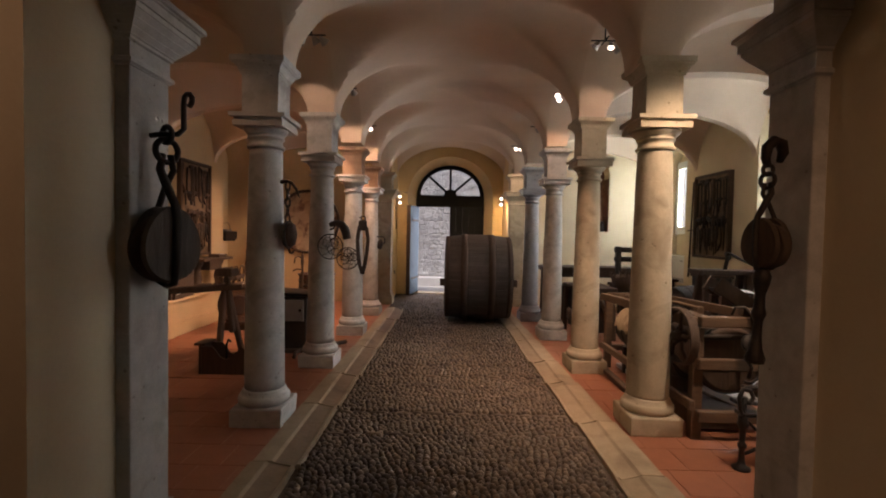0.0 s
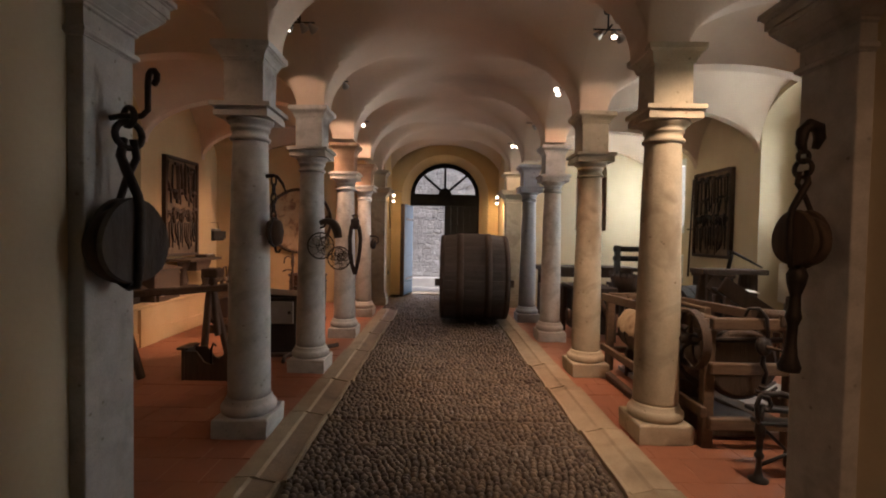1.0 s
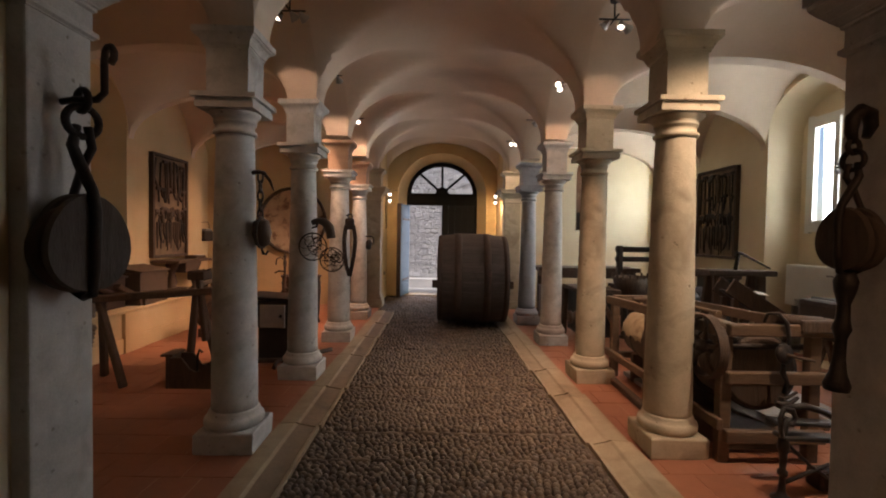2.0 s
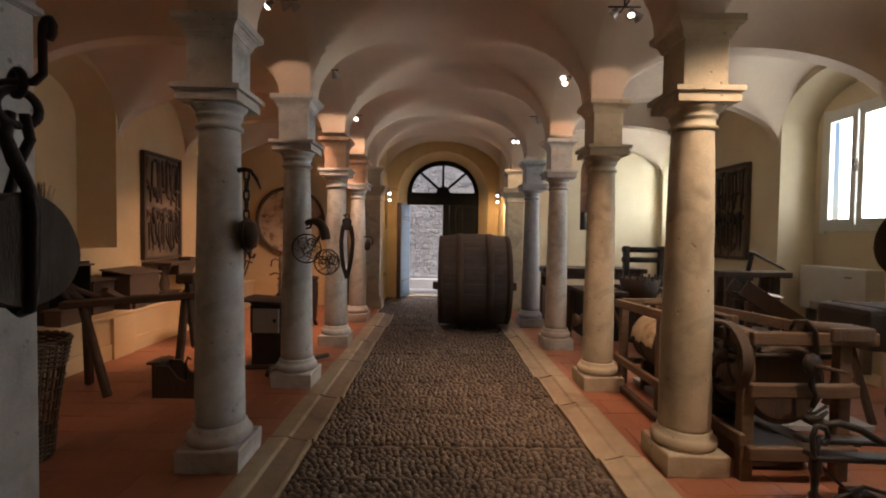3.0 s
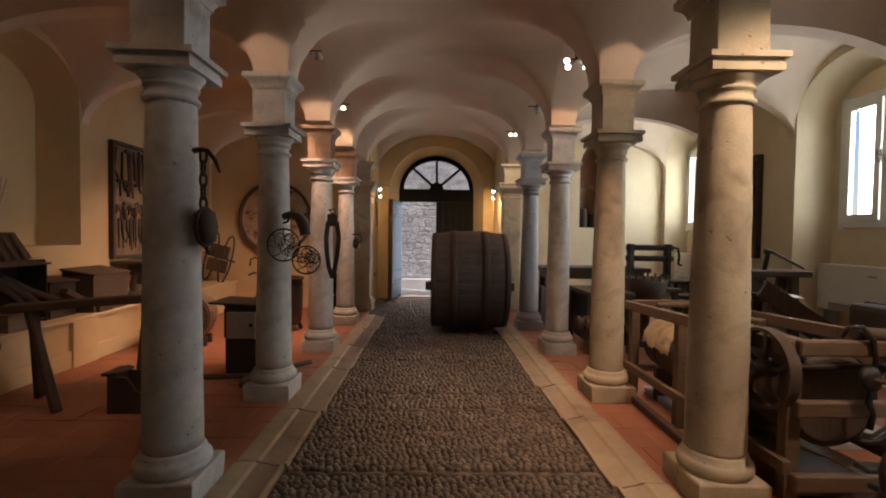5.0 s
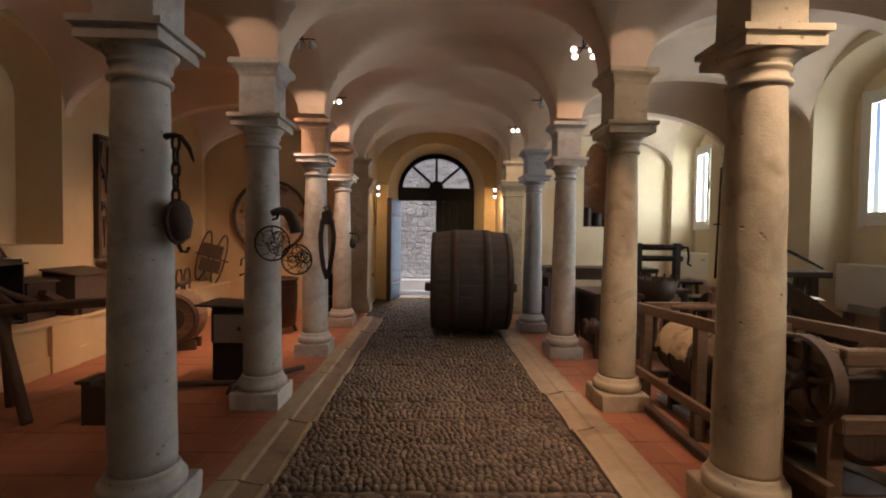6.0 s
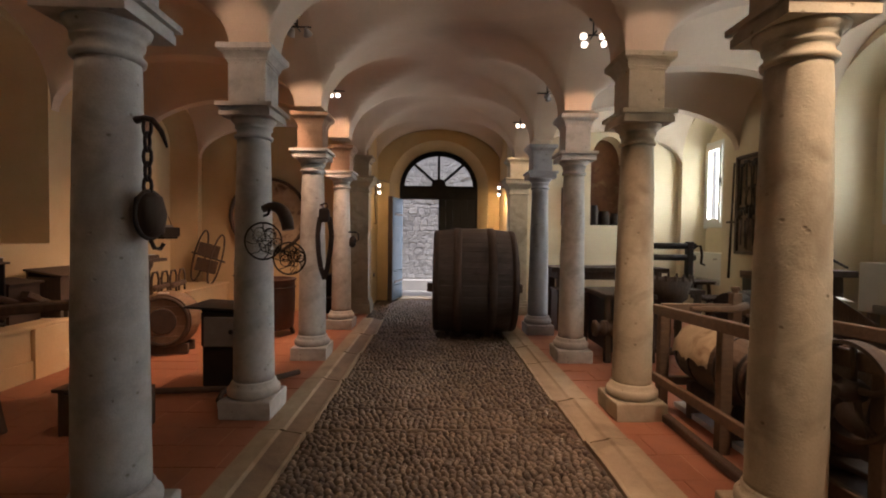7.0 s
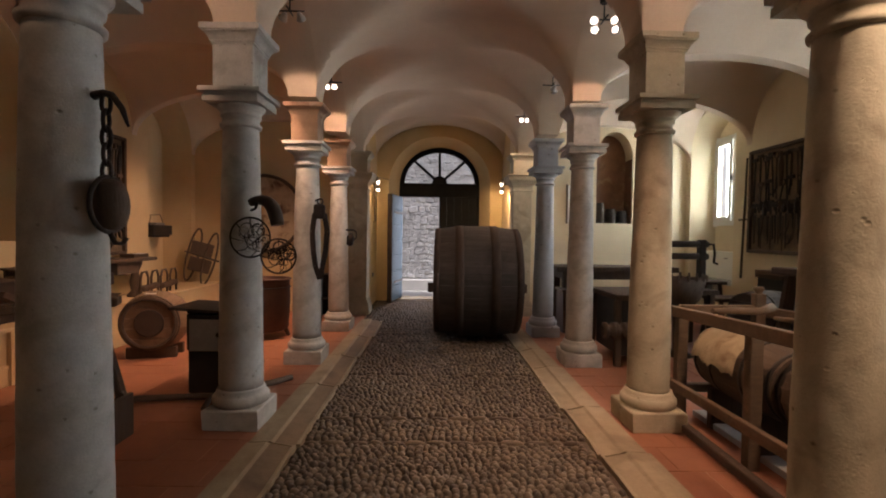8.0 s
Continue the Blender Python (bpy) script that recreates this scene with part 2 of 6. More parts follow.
DARKDOOR.node_tree.nodes["Principled BSDF"].inputs["Specular IOR Level"].default_value = 0.12


# ---- mesh helpers ----
def mesh_ob(name, bm, mat, parent=None, label="", smooth=False):
    me = bpy.data.meshes.new(name)
    bm.to_mesh(me)
    bm.free()
    me.materials.append(mat)
    if smooth:
        me.shade_smooth()
    ob = new(name, me)
    if parent:
        ob.parent = parent
    if label:
        ob["label"] = label
    return ob


def part(name, bm, material, parent, label="", smooth=False):
    return mesh_ob(name, bm, material, parent, label, smooth)


def structure(name, bm, mat, label, category, smooth=False):
    return tagged(mesh_ob(name, bm, mat, smooth=smooth), label, category, kind="structure")


def empty(name, x, y, z, label, category, group="", rz=0):
    ob = new(name)
    ob.empty_display_size = 0.05
    ob.matrix_basis = pose(x, y, z, 0, 0, rz)
    return tagged(ob, label, category, group)


def add_box(bm, x0, y0, z0, x1, y1, z1, bevel=0.0, m=None, seg=2):
    t = bmesh.new()
    bmesh.ops.create_cube(t, size=1)
    for v in t.verts:
        v.co = ((x0 + x1) / 2 + v.co.x * (x1 - x0), (y0 + y1) / 2 + v.co.y * (y1 - y0), (z0 + z1) / 2 + v.co.z * (z1 - z0))
    if bevel:
        bmesh.ops.bevel(t, geom=list(t.edges), offset=bevel, segments=seg, affect="EDGES", profile=0.6)
    join(bm, t, m)
    return bm


def join(bm, t, m=None):
    if m is not None:
        t.transform(m)
    vs = {v: bm.verts.new(v.co) for v in t.verts}
    for f in t.faces:
        g = bm.faces.new([vs[v] for v in f.verts])
        g.smooth = f.smooth
    t.free()


def box(x0, y0, z0, x1, y1, z1, bevel=0.0, m=None, seg=2):
    return add_box(bmesh.new(), x0, y0, z0, x1, y1, z1, bevel, m, seg)


def add_lathe(bm, prof, n=32, m=None, cap=True):
    """A body of revolution round z from (radius, height) pairs, bottom to top."""
    t = bmesh.new()
    rings = []
    for r, z in prof:
        rings.append([t.verts.new((r * math.cos(2 * math.pi * i / n), r * math.sin(2 * math.pi * i / n), z)) for i in range(n)])
    for a, b in zip(rings, rings[1:]):
        for i in range(n):
            f = t.faces.new((a[i], a[(i + 1) % n], b[(i + 1) % n], b[i]))
            f.smooth = True
    if cap:
        t.faces.new(rings[0][::-1])
        t.faces.new(rings[-1])
    join(bm, t, m)
    return bm


def lathe(prof, n=32, m=None, cap=True):
    return add_lathe(bmesh.new(), prof, n, m, cap)


def along(p, q):
    """A pose whose z axis runs from p towards q."""
    p, q = Vector(p), Vector(q)
    return Matrix.Translation(p) @ (q - p).to_track_quat("Z", "Y").to_matrix().to_4x4()


def add_rod(bm, p, q, r, r2=None, n=10):
    d = (Vector(q) - Vector(p)).length
    return add_lathe(bm, [(r, 0), (r2 or r, d)], n, along(p, q))


def add_beam(bm, p, q, w, h, bevel=0.006):
    """A squared timber from p to q, w wide and h deep."""
    p, q = Vector(p), Vector(q)
    d = q - p
    up = Vector((0, 0, 1)) if abs(d.normalized().z) < 0.9 else Vector((0, 1, 0))
    side = d.cross(up).normalized()
    top = side.cross(d).normalized()
    m = Matrix((side, top, d.normalized())).transposed().to_4x4()
    m.translation = p
    return add_box(bm, -w / 2, -h / 2, 0, w / 2, h / 2, d.length, bevel, m, 1)


def add_tube(bm, pts, r, n=8, closed=False):
    """A round bar along points; r may be a number or one a point."""
    pts = [Vector(p) for p in pts]
    k = len(pts)
    rs = r if isinstance(r, (list, tuple)) else [r] * k
    rings = []
    ref = None
    for i, p in enumerate(pts):
        a = pts[i - 1] if (i or closed) else pts[0]
        b = pts[(i + 1) % k] if (i < k - 1 or closed) else pts[-1]
        d = (b - a).normalized()
        if ref is None:
            ref = d.orthogonal().normalized()
        ref = (ref - d * ref.dot(d))
        ref = ref.normalized() if ref.length > 1e-6 else d.orthogonal().normalized()
        o = d.cross(ref)
        rings.append([bm.verts.new(p + (ref * math.cos(2 * math.pi * j / n) + o * math.sin(2 * math.pi * j / n)) * rs[i]) for j in range(n)])
    pairs = list(zip(rings, rings[1:]))
    if closed:
        pairs.append((rings[-1], rings[0]))
    for a, b in pairs:
        for j in range(n):
            f = bm.faces.new((a[j], a[(j + 1) % n], b[(j + 1) % n], b[j]))
            f.smooth = True
    if not closed:
        bm.faces.new(rings[0][::-1])
        bm.faces.new(rings[-1])
    return bm


def circle(c, r, n=32, axis="z", a0=0.0, a1=360.0):
    """Points on a circle, or on a part of one, round an axis."""
    full = abs(a1 - a0) >= 360
    out = []
    for i in range(n):
        a = radians(a0 + (a1 - a0) * i / (n if full else n - 1))
        u, v = r * math.cos(a), r * math.sin(a)
        d = {"z": (u, v, 0), "y": (u, 0, v), "x": (0, u, v)}[axis]
        out.append((c[0] + d[0], c[1] + d[1], c[2] + d[2]))
    return out


# ---- plan ----
COL_X = 1.545
ROW_Y = [3.82, 5.46, 7.14, 8.80, 10.45]
SPRING = 2.92
XL, XR = -4.50, 4.60
Y_IN, Y_END, Y_BACK = 2.19, 10.50, -3.2
Y_VEST, Y_DOOR = 12.0, 12.45
HALF = 0.15
TOP = 4.3

CELLS_Y = [(Y_BACK, -1.2), (-1.2, 0.4), (0.4, 2.12)] + list(zip([2.12] + ROW_Y, ROW_Y + [Y_VEST]))


def stops(a, b, n):
    return [(a + b) / 2 - (b - a) / 2 * math.cos(math.pi * i / n) for i in range(n + 1)]


def arc(v):
    return math.sqrt(max(0.0, 1 - v * v))


def vault():
    """Domed cross vaults: a row of bays in the nave and in each side aisle."""
    bm = bmesh.new()
    n = 22
    grid = []
    for a, b in CELLS_Y:
        for i in range(n + 1):
            v = -math.cos(math.pi * i / n)
            row = []
            for xa, xb, side in ((XL, -COL_X - HALF, -1), (-COL_X + HALF, COL_X - HALF, 0), (COL_X + HALF, XR, 1)):
                for j in range(33):
                    u = -math.cos(math.pi * j / 32)
                    x = (xa + xb) / 2 + (xb - xa) / 2 * u
                    # the bands between the bays narrow towards the side walls
                    wall = 0.0 if side == 0 else (1 + u * side) / 2
                    h = HALF * (1 - wall) + 0.055 * wall if side else 0.012 + (HALF - 0.012) * u * u
                    y = (a + b) / 2 + ((b - a) / 2 - h) * v
                    if side == 0:
                        # the nave is a continuous barrel cut by lunettes that meet at the crown
                        za = 0.90 * arc(u)
                        zb = arc(v) * (0.80 + 0.10 * (1 - u * u))
                    else:
                        za = 0.60 * arc(u) + 0.42 * (1 - v * v) * (1 - 0.4 * u * u)
                        zb = 0.84 * arc(v) * (1 + 0.14 * (1 - u * u))
                    # soft irregularity of hand-laid plaster
                    w = 0.012 * noise.noise((x * 1.3, y * 1.3, 0.5))
                    row.append(bm.verts.new((x, y, SPRING - 0.07 * wall + max(za, zb + 0.07 * wall * arc(v)) + w)))
            grid.append(row)
    for r0, r1 in zip(grid, grid[1:]):
        for i in range(len(r0) - 1):
            bm.faces.new((r0[i], r1[i], r1[i + 1], r0[i + 1]))
    bmesh.ops.recalc_face_normals(bm, faces=list(bm.faces))
    ob = structure("ceiling", bm, VAULT, "cream plastered cross vaults over the three aisles", "ceiling")
    sharp_smooth(ob, 32)
    return ob


def sharp_smooth(ob, degrees):
    me = ob.data
    me.shade_smooth()
    me.set_sharp_from_angle(angle=radians(degrees))


vault()
# unseen slab added over the vaults to keep outside light from leaking in
structure("light_block_slab", box(XL - 0.9, Y_BACK - 0.4, TOP, XR + 0.9, Y_DOOR + 0.4, TOP + 0.2), VAULT, "unseen slab over the vaults that blocks light", "roof")


# ---- side walls with niches ----
def side_wall(name, xw, out, niches, y0, y1):
    """A plastered wall with arched niches (centre, half width, sill, depth, window or None), thick towards out."""
    bm = bmesh.new()
    far = xw + out * 0.52

    def quad(p):
        bm.faces.new([bm.verts.new(q) for q in p])

    def strip(x, ya, yb, za, zb, za2=None, zb2=None):
        quad(((x, ya, za), (x, yb, za if za2 is None else za2), (x, yb, zb if zb2 is None else zb2), (x, ya, zb)))

    edge = y0
    for c, h, sill, depth, win in niches:
        strip(xw, edge, c - h, 0, TOP)
        strip(far, edge, c - h, 0, TOP)
        edge = c + h
        front = [(y, 3.10 + 0.56 * arc((y - c) / h)) for y in stops(c - h, c + h, 20)]
        hb = h - 0.10
        back = [(y, 3.02 + 0.50 * arc((y - c) / hb)) for y in stops(c - hb, c + hb, 20)]
        xb = xw + out * depth
        for (ya, za), (yb, zb) in zip(front, front[1:]):
            strip(xw, ya, yb, za, TOP, zb, TOP)
            if sill:
                strip(xw, ya, yb, 0, sill)
        fo = [(c - h, sill)] + front + [(c + h, sill)]
        bo = [(c - hb, sill)] + back + [(c + hb, sill)]
        for (p, q), (r, s) in zip(zip(fo, fo[1:]), zip(bo, bo[1:])):
            quad(((xw, *p), (xw, *q), (xb, *s), (xb, *r)))
        quad(((xw, c - h, sill), (xw, c + h, sill), (xb, c + hb, sill), (xb, c - hb, sill)))
        if not win:
            for (ya, za), (yb, zb) in zip(back, back[1:]):
                strip(xb, ya, yb, sill, za, sill, zb)
            strip(far, c - h, c + h, 0, TOP)
            continue
        wy0, wy1, wz0, wz1 = win
        ys = sorted({y for y, z in back} | {wy0, wy1})
        top = lambda y: 3.02 + 0.50 * arc((y - c) / hb)
        for ya, yb in zip(ys, ys[1:]):
            if wy0 <= (ya + yb) / 2 <= wy1:
                strip(xb, ya, yb, sill, wz0)
                strip(xb, ya, yb, wz1, top(ya), wz1, top(yb))
                strip(far, ya, yb, 0, wz0)
                strip(far, ya, yb, wz1, TOP)
            else:
                strip(xb, ya, yb, sill, top(ya), sill, top(yb))
                strip(far, ya, yb, 0, TOP)
        strip(far, c - h, c - hb, 0, TOP)
        strip(far, c + hb, c + h, 0, TOP)
        loop = ((wy0, wz0), (wy0, wz1), (wy1, wz1), (wy1, wz0))
        for i in range(4):
            p, q = loop[i], loop[(i + 1) % 4]
            quad(((xb, *p), (xb, *q), (far, *q), (far, *p)))
    strip(xw, edge, y1, 0, TOP)
    strip(far, edge, y1, 0, TOP)
    bmesh.ops.remove_doubles(bm, verts=bm.verts, dist=0.0005)
    # faces look into the hall, the outer skin outwards, the reveals into their niche
    bm.normal_update()
    for f in bm.faces:
        m = f.calc_center_median()
        if abs(f.normal.x) > 0.99:
            want = Vector((out if abs(m.x - far) < 0.01 else -out, 0, 0))
        else:
            near = min(niches, key=lambda q: abs(q[0] - m.y))[0]
            want = Vector((0, near - m.y, 2.2 - m.z))
        if f.normal.dot(want) < 0:
            f.normal_flip()
    ob = structure(name, bm, LAMPLIT_PLASTER if name == "wall_left" else PLASTER, "ochre plastered side wall with arched niches", "wall")
    sharp_smooth(ob, 40)


WIN = [(2.98, 0.74), (6.26, 0.78), (9.74, 0.63)]
W_Z0, W_Z1 = 1.68, 3.22
side_wall("wall_right", XR, 1, [(c, h, 0.0, 0.42, (c - 0.54, c + 0.54, W_Z0, W_Z1)) for c, h in WIN], Y_BACK, Y_END)
side_wall("wall_left", XL, -1, [(c, h, 1.32 if c < 9 else 0.54, 0.46, None) for c, h in WIN], Y_BACK, Y_END)


def window(c):
    w = empty("window_1", XR + 0.40, c, (W_Z0 + W_Z1) / 2, "white painted casement window with two glazed leaves", "window")
    w["kind"] = "structure"
    hz, hy = (W_Z1 - W_Z0) / 2, 0.54
    fr = bmesh.new()
    for a in (-1, 1):
        add_box(fr, -0.02, a * (hy - 0.03) - 0.04, -hz - 0.03, 0.05, a * (hy - 0.03) + 0.04, hz + 0.03, 0.006)
        add_box(fr, -0.021, -hy, a * (hz - 0.03) - 0.04, 0.049, hy, a * (hz - 0.03) + 0.04, 0.006)
    part("window_frame", fr, WINPAINT, w)
    for a in (-1, 1):
        y0, y1 = sorted((a * 0.012, a * (hy - 0.07)))
        sa = bmesh.new()
        for yy in (y0, y1 - 0.075):
            add_box(sa, -0.045, yy, -hz + 0.07, 0.015, yy + 0.075, hz - 0.07, 0.006)
        for zz in (-hz + 0.07, hz - 0.145):
            add_box(sa, -0.044, y0 + 0.076, zz, 0.014, y1 - 0.076, zz + 0.075, 0.006)
        leaf = part("casement", sa, WINPAINT, w)
        g = part("pane", box(-0.016, y0 + 0.07, -hz + 0.14, -0.010, y1 - 0.07, hz - 0.14), GLASS, leaf)
        g.visible_shadow = False
    h = box(-0.085, -0.012, -0.02, -0.045, 0.012, 0.10, 0.004)
    add_box(h, -0.07, -0.02, -0.05, -0.045, 0.02, 0.05, 0.004)
    part("window_handle", h, STEEL, w, "small steel window handle")
    return w


for c, h in WIN:
    window(c)

# ---- end walls, vestibule and doorway ----
def end_wall(name, x0, x1, niche):
    """The wall across a side aisle; niche: centre, half width, sill, spring, rise."""
    bm = bmesh.new()
    if not niche:
        add_box(bm, x0, Y_END, 0, x1, Y_END + 0.35, TOP)
    else:
        c, h, sill, spring, rise = niche
        add_box(bm, x0, Y_END, 0, c - h, Y_END + 0.5, TOP)
        add_box(bm, c + h, Y_END, 0, x1, Y_END + 0.5, TOP)
        add_box(bm, c - h, Y_END, 0, c + h, Y_END + 0.5, sill)
        add_box(bm, c - h, Y_END + 0.4, sill, c + h, Y_END + 0.5, TOP)
        xs = stops(c - h, c + h, 16)
        for xa, xb in zip(xs, xs[1:]):
            za, zb = (spring + rise * arc((x - c) / h) for x in (xa, xb))
            for q in (((xa, 0, za), (xb, 0, zb), (xb, 0, TOP), (xa, 0, TOP)), ((xa, 0, za), (xa, 0.4, za), (xb, 0.4, zb), (xb, 0, zb))):
                bm.faces.new([bm.verts.new((p[0], Y_END + p[1], p[2])) for p in q])
    w = structure(name, bm, LAMPLIT_PLASTER if name == "wall_end_left" else PLASTER, "ochre plastered wall closing the side aisle", "wall")
    if niche:
        # added brown panels cover the back and sides of the recess
        part("recess_panel", box(c - h + 0.005, Y_END + 0.34, sill + 0.002, c + h - 0.005, Y_END + 0.395, spring + rise, 0.004), RUST, w, "dark brown panel across the back of the recess")
        for s in (-1, 1):
            x0, x1 = sorted((c + s * (h - 0.003), c + s * (h - 0.02)))
            part("recess_side", box(x0, Y_END + 0.02, sill + 0.002, x1, Y_END + 0.339, spring, 0.003), RUST, w)


end_wall("wall_end_left", XL, -1.36, None)
end_wall("wall_end_right", 1.36, XR, (3.24, 0.34, 1.70, 2.90, 0.5))
for s, nm in ((-1, "wall_vestibule_left"), (1, "wall_vestibule_right")):
    x0, x1 = sorted((s * 1.36, s * 2.0))
    structure(nm, box(x0, Y_END + 0.36 + (0.15 if s > 0 else 0), 0, x1, Y_DOOR + 0.3, TOP), LAMPLIT_OCHRE, "ochre plastered wall of the doorway recess", "wall")


def door_wall():
    bm = bmesh.new()
    cut = lambda x, w, top: 2.55 + (top - 2.55) * arc(x / w)
    for s in (-1, 1):
        x0, x1 = sorted((s * 1.10, s * 1.36))
        add_box(bm, x0, Y_VEST, 0, x1, Y_DOOR + 0.3, TOP)
    xs = stops(-1.10, 1.10, 28)
    for xa, xb in zip(xs, xs[1:]):
        a, b = cut(xa, 1.10, 3.58), cut(xb, 1.10, 3.58)
        ra, rb = xa * 0.91 / 1.10, xb * 0.91 / 1.10
        c, d = cut(ra, 0.91, 3.44), cut(rb, 0.91, 3.44)
        for q in (((xa, Y_VEST, a), (xb, Y_VEST, b), (xb, Y_VEST, TOP), (xa, Y_VEST, TOP)),
                  ((xa, Y_VEST, a), (ra, Y_DOOR, c), (rb, Y_DOOR, d), (xb, Y_VEST, b)),
                  ((ra, Y_DOOR, c), (ra, Y_DOOR + 0.3, c), (rb, Y_DOOR + 0.3, d), (rb, Y_DOOR, d)),
                  ((ra, Y_DOOR + 0.3, c), (ra, Y_DOOR + 0.3, TOP), (rb, Y_DOOR + 0.3, TOP), (rb, Y_DOOR + 0.3, d))):
            bm.faces.new([bm.verts.new(p) for p in q])
    for s in (-1, 1):
        for q in (((s * 1.10, Y_VEST, 0), (s * 0.91, Y_DOOR, 0), (s * 0.91, Y_DOOR, 2.55), (s * 1.10, Y_VEST, 2.55)),
                  ((s * 0.91, Y_DOOR, 0), (s * 0.91, Y_DOOR + 0.3, 0), (s * 0.91, Y_DOOR + 0.3, 2.55), (s * 0.91, Y_DOOR, 2.55)),
                  ((s * 0.91, Y_DOOR + 0.3, 0), (s * 1.12, Y_DOOR + 0.3, 0), (s * 1.12, Y_DOOR + 0.3, TOP), (s * 0.91, Y_DOOR + 0.3, 2.55))):
            bm.faces.new([bm.verts.new(p) for p in q])
    structure("wall_door", bm, LAMPLIT_OCHRE, "ochre plastered wall with splayed arched doorway", "wall")


door_wall()


def doorway():
    d = empty("door_1", 0, Y_DOOR + 0.05, 0, "dark arched door with fanlight, one leaf open", "door")
    d["kind"] = "structure"
    # arched frame and transom
    bm = bmesh.new()
    for r0, r1, y0, y1 in ((0.80, 0.915, -0.03, 0.09),):
        n = 28
        pts = []
        for i in range(n + 1):
            a = math.pi * i / n
            pts.append([(r * math.cos(a), y, 2.62 + 0.80 / 0.91 * r * math.sin(a)) for r, y in ((r0, y0), (r1, y0), (r1, y1), (r0, y1))])
        for p, q in zip(pts, pts[1:]):
            vp, vq = [bm.verts.new(v) for v in p], [bm.verts.new(v) for v in q]
            for i in range(4):
                bm.faces.new((vp[i], vp[(i + 1) % 4], vq[(i + 1) % 4], vq[i]))
    part("arched_frame", bm, DARKDOOR, d)
    part("transom", box(-0.91, -0.035, 2.31, 0.91, 0.095, 2.62, 0.008), DARKDOOR, d)
    for k in range(1, 4):
        a = math.pi * k / 4
        bm = bmesh.new()
        add_beam(bm, (0.10 * math.cos(a), 0.03, 2.62 + 0.09 * math.sin(a)), (0.84 * math.cos(a), 0.03, 2.62 + 0.74 * math.sin(a)), 0.055, 0.06)
        part("glazing_bar", bm, DARKDOOR, d)
    part("hub", lathe([(0.17, -0.05), (0.17, 0.05)], 24, pose(0, 0.03, 2.62, 90, 0, 0)), DARKDOOR, d)
    for k in range(4):
        bm = bmesh.new()
        pts = [(0.0, 0.035, 2.62)] + [(0.86 * math.cos(math.pi * (k + i / 6) / 4), 0.035, 2.62 + 0.75 * math.sin(math.pi * (k + i / 6) / 4)) for i in range(7)]
        bm.faces.new([bm.verts.new(p) for p in pts])
        g = part("fanlight_pane", bm, GLASS, d)
        g.visible_shadow = False
    for s in (-1, 1):
        x0, x1 = sorted((s * 0.91, s * 0.85))
        part("door_post", box(x0, -0.03, 0, x1, 0.09, 2.31, 0.006), DARKDOOR, d)
    # fixed leaf of vertical planks
    for i in range(5):
        part("fixed_leaf_plank", box(0.0 + i * 0.17, 0.0, 0.02, 0.168 + i * 0.17, 0.05, 2.31, 0.006), DARKDOOR, d)
    # blue leaf swung into the hall
    leaf = part("open_leaf", box(-0.02, -0.84, 0.02, 0.02, 0.0, 2.30, 0.006), BLUEDOOR, d, "pale blue plank leaf standing open")
    leaf.matrix_basis = pose(-0.87, 0.0, 0.0, 0, 0, -11)
    part("edge_stile", box(-0.05, -0.90, 0.02, 0.045, -0.842, 2.30, 0.006), HOOPWOOD, leaf, "dark brown closing stile")
    for i in range(7):
        z = 0.03 + i * 0.325
        part("leaf_board", box(0.021, -0.83, z, 0.042, -0.01, z + 0.317, 0.006), BLUEDOOR, leaf)
    part("latch", box(-0.06, -0.80, 1.0, -0.02, -0.74, 1.2, 0.006), IRON, leaf, "iron latch")
    for z in (0.4, 1.9):
        part("strap_hinge", box(0.043, -0.70, z, 0.052, 0.0, z + 0.05, 0.003), IRON, leaf)


doorway()

# ---- cross wall with the entrance pilasters ----
def entrance_wall():
    bm = bmesh.new()
    add_box(bm, XL - 0.1, 1.51, 0, -1.46, 2.12, TOP)
    add_box(bm, 1.46, 1.51, 0, XR + 0.1, 2.12, TOP)
    xs = stops(-1.46, 1.46, 24)
    for xa, xb in zip(xs, xs[1:]):
        a, b = (2.93 + 0.55 * arc(x / 1.46) for x in (xa, xb))
        vs = [[(x, y, z) for y in (1.51, 2.12) for z in (zz, TOP)] for x, zz in ((xa, a), (xb, b))]
        (p0, p1, p2, p3), (q0, q1, q2, q3) = vs
        for f in ((p0, q0, q1, p1), (p2, q2, q3, p3), (p0, p2, q2, q0)):
            bm.faces.new([bm.verts.new(v) for v in f])
    structure("wall_entrance", bm, PLASTER, "thick plastered cross wall with arched passage", "wall")


entrance_wall()
structure("wall_back", box(XL, Y_BACK - 0.3, 0, XR, Y_BACK, TOP), PLASTER, "ochre plastered wall behind the entrance", "wall")


def steps_of(levels, square):
    """One stepped moulding: (half widths, bottom, top) of each step."""
    bm = bmesh.new()
    n, rings = 5, []
    for (hx, hy), z0, z1 in levels:
        for z in (z0, z1):
            ring = []
            for cx, cy, dx, dy in ((-1, -1, 1, 0), (1, -1, 0, 1), (1, 1, -1, 0), (-1, 1, 0, -1)):
                for i in range(n):
                    ring.append(bm.verts.new(((cx + 2 * dx * i / n) * hx, (cy + 2 * dy * i / n) * hy, z)))
            rings.append(ring)
    m = 4 * n
    for a, b in zip(rings, rings[1:]):
        for i in range(m):
            bm.faces.new((a[i], a[(i + 1) % m], b[(i + 1) % m], b[i]))
    bm.faces.new(rings[0][::-1])
    bm.faces.new(rings[-1])
    return bm


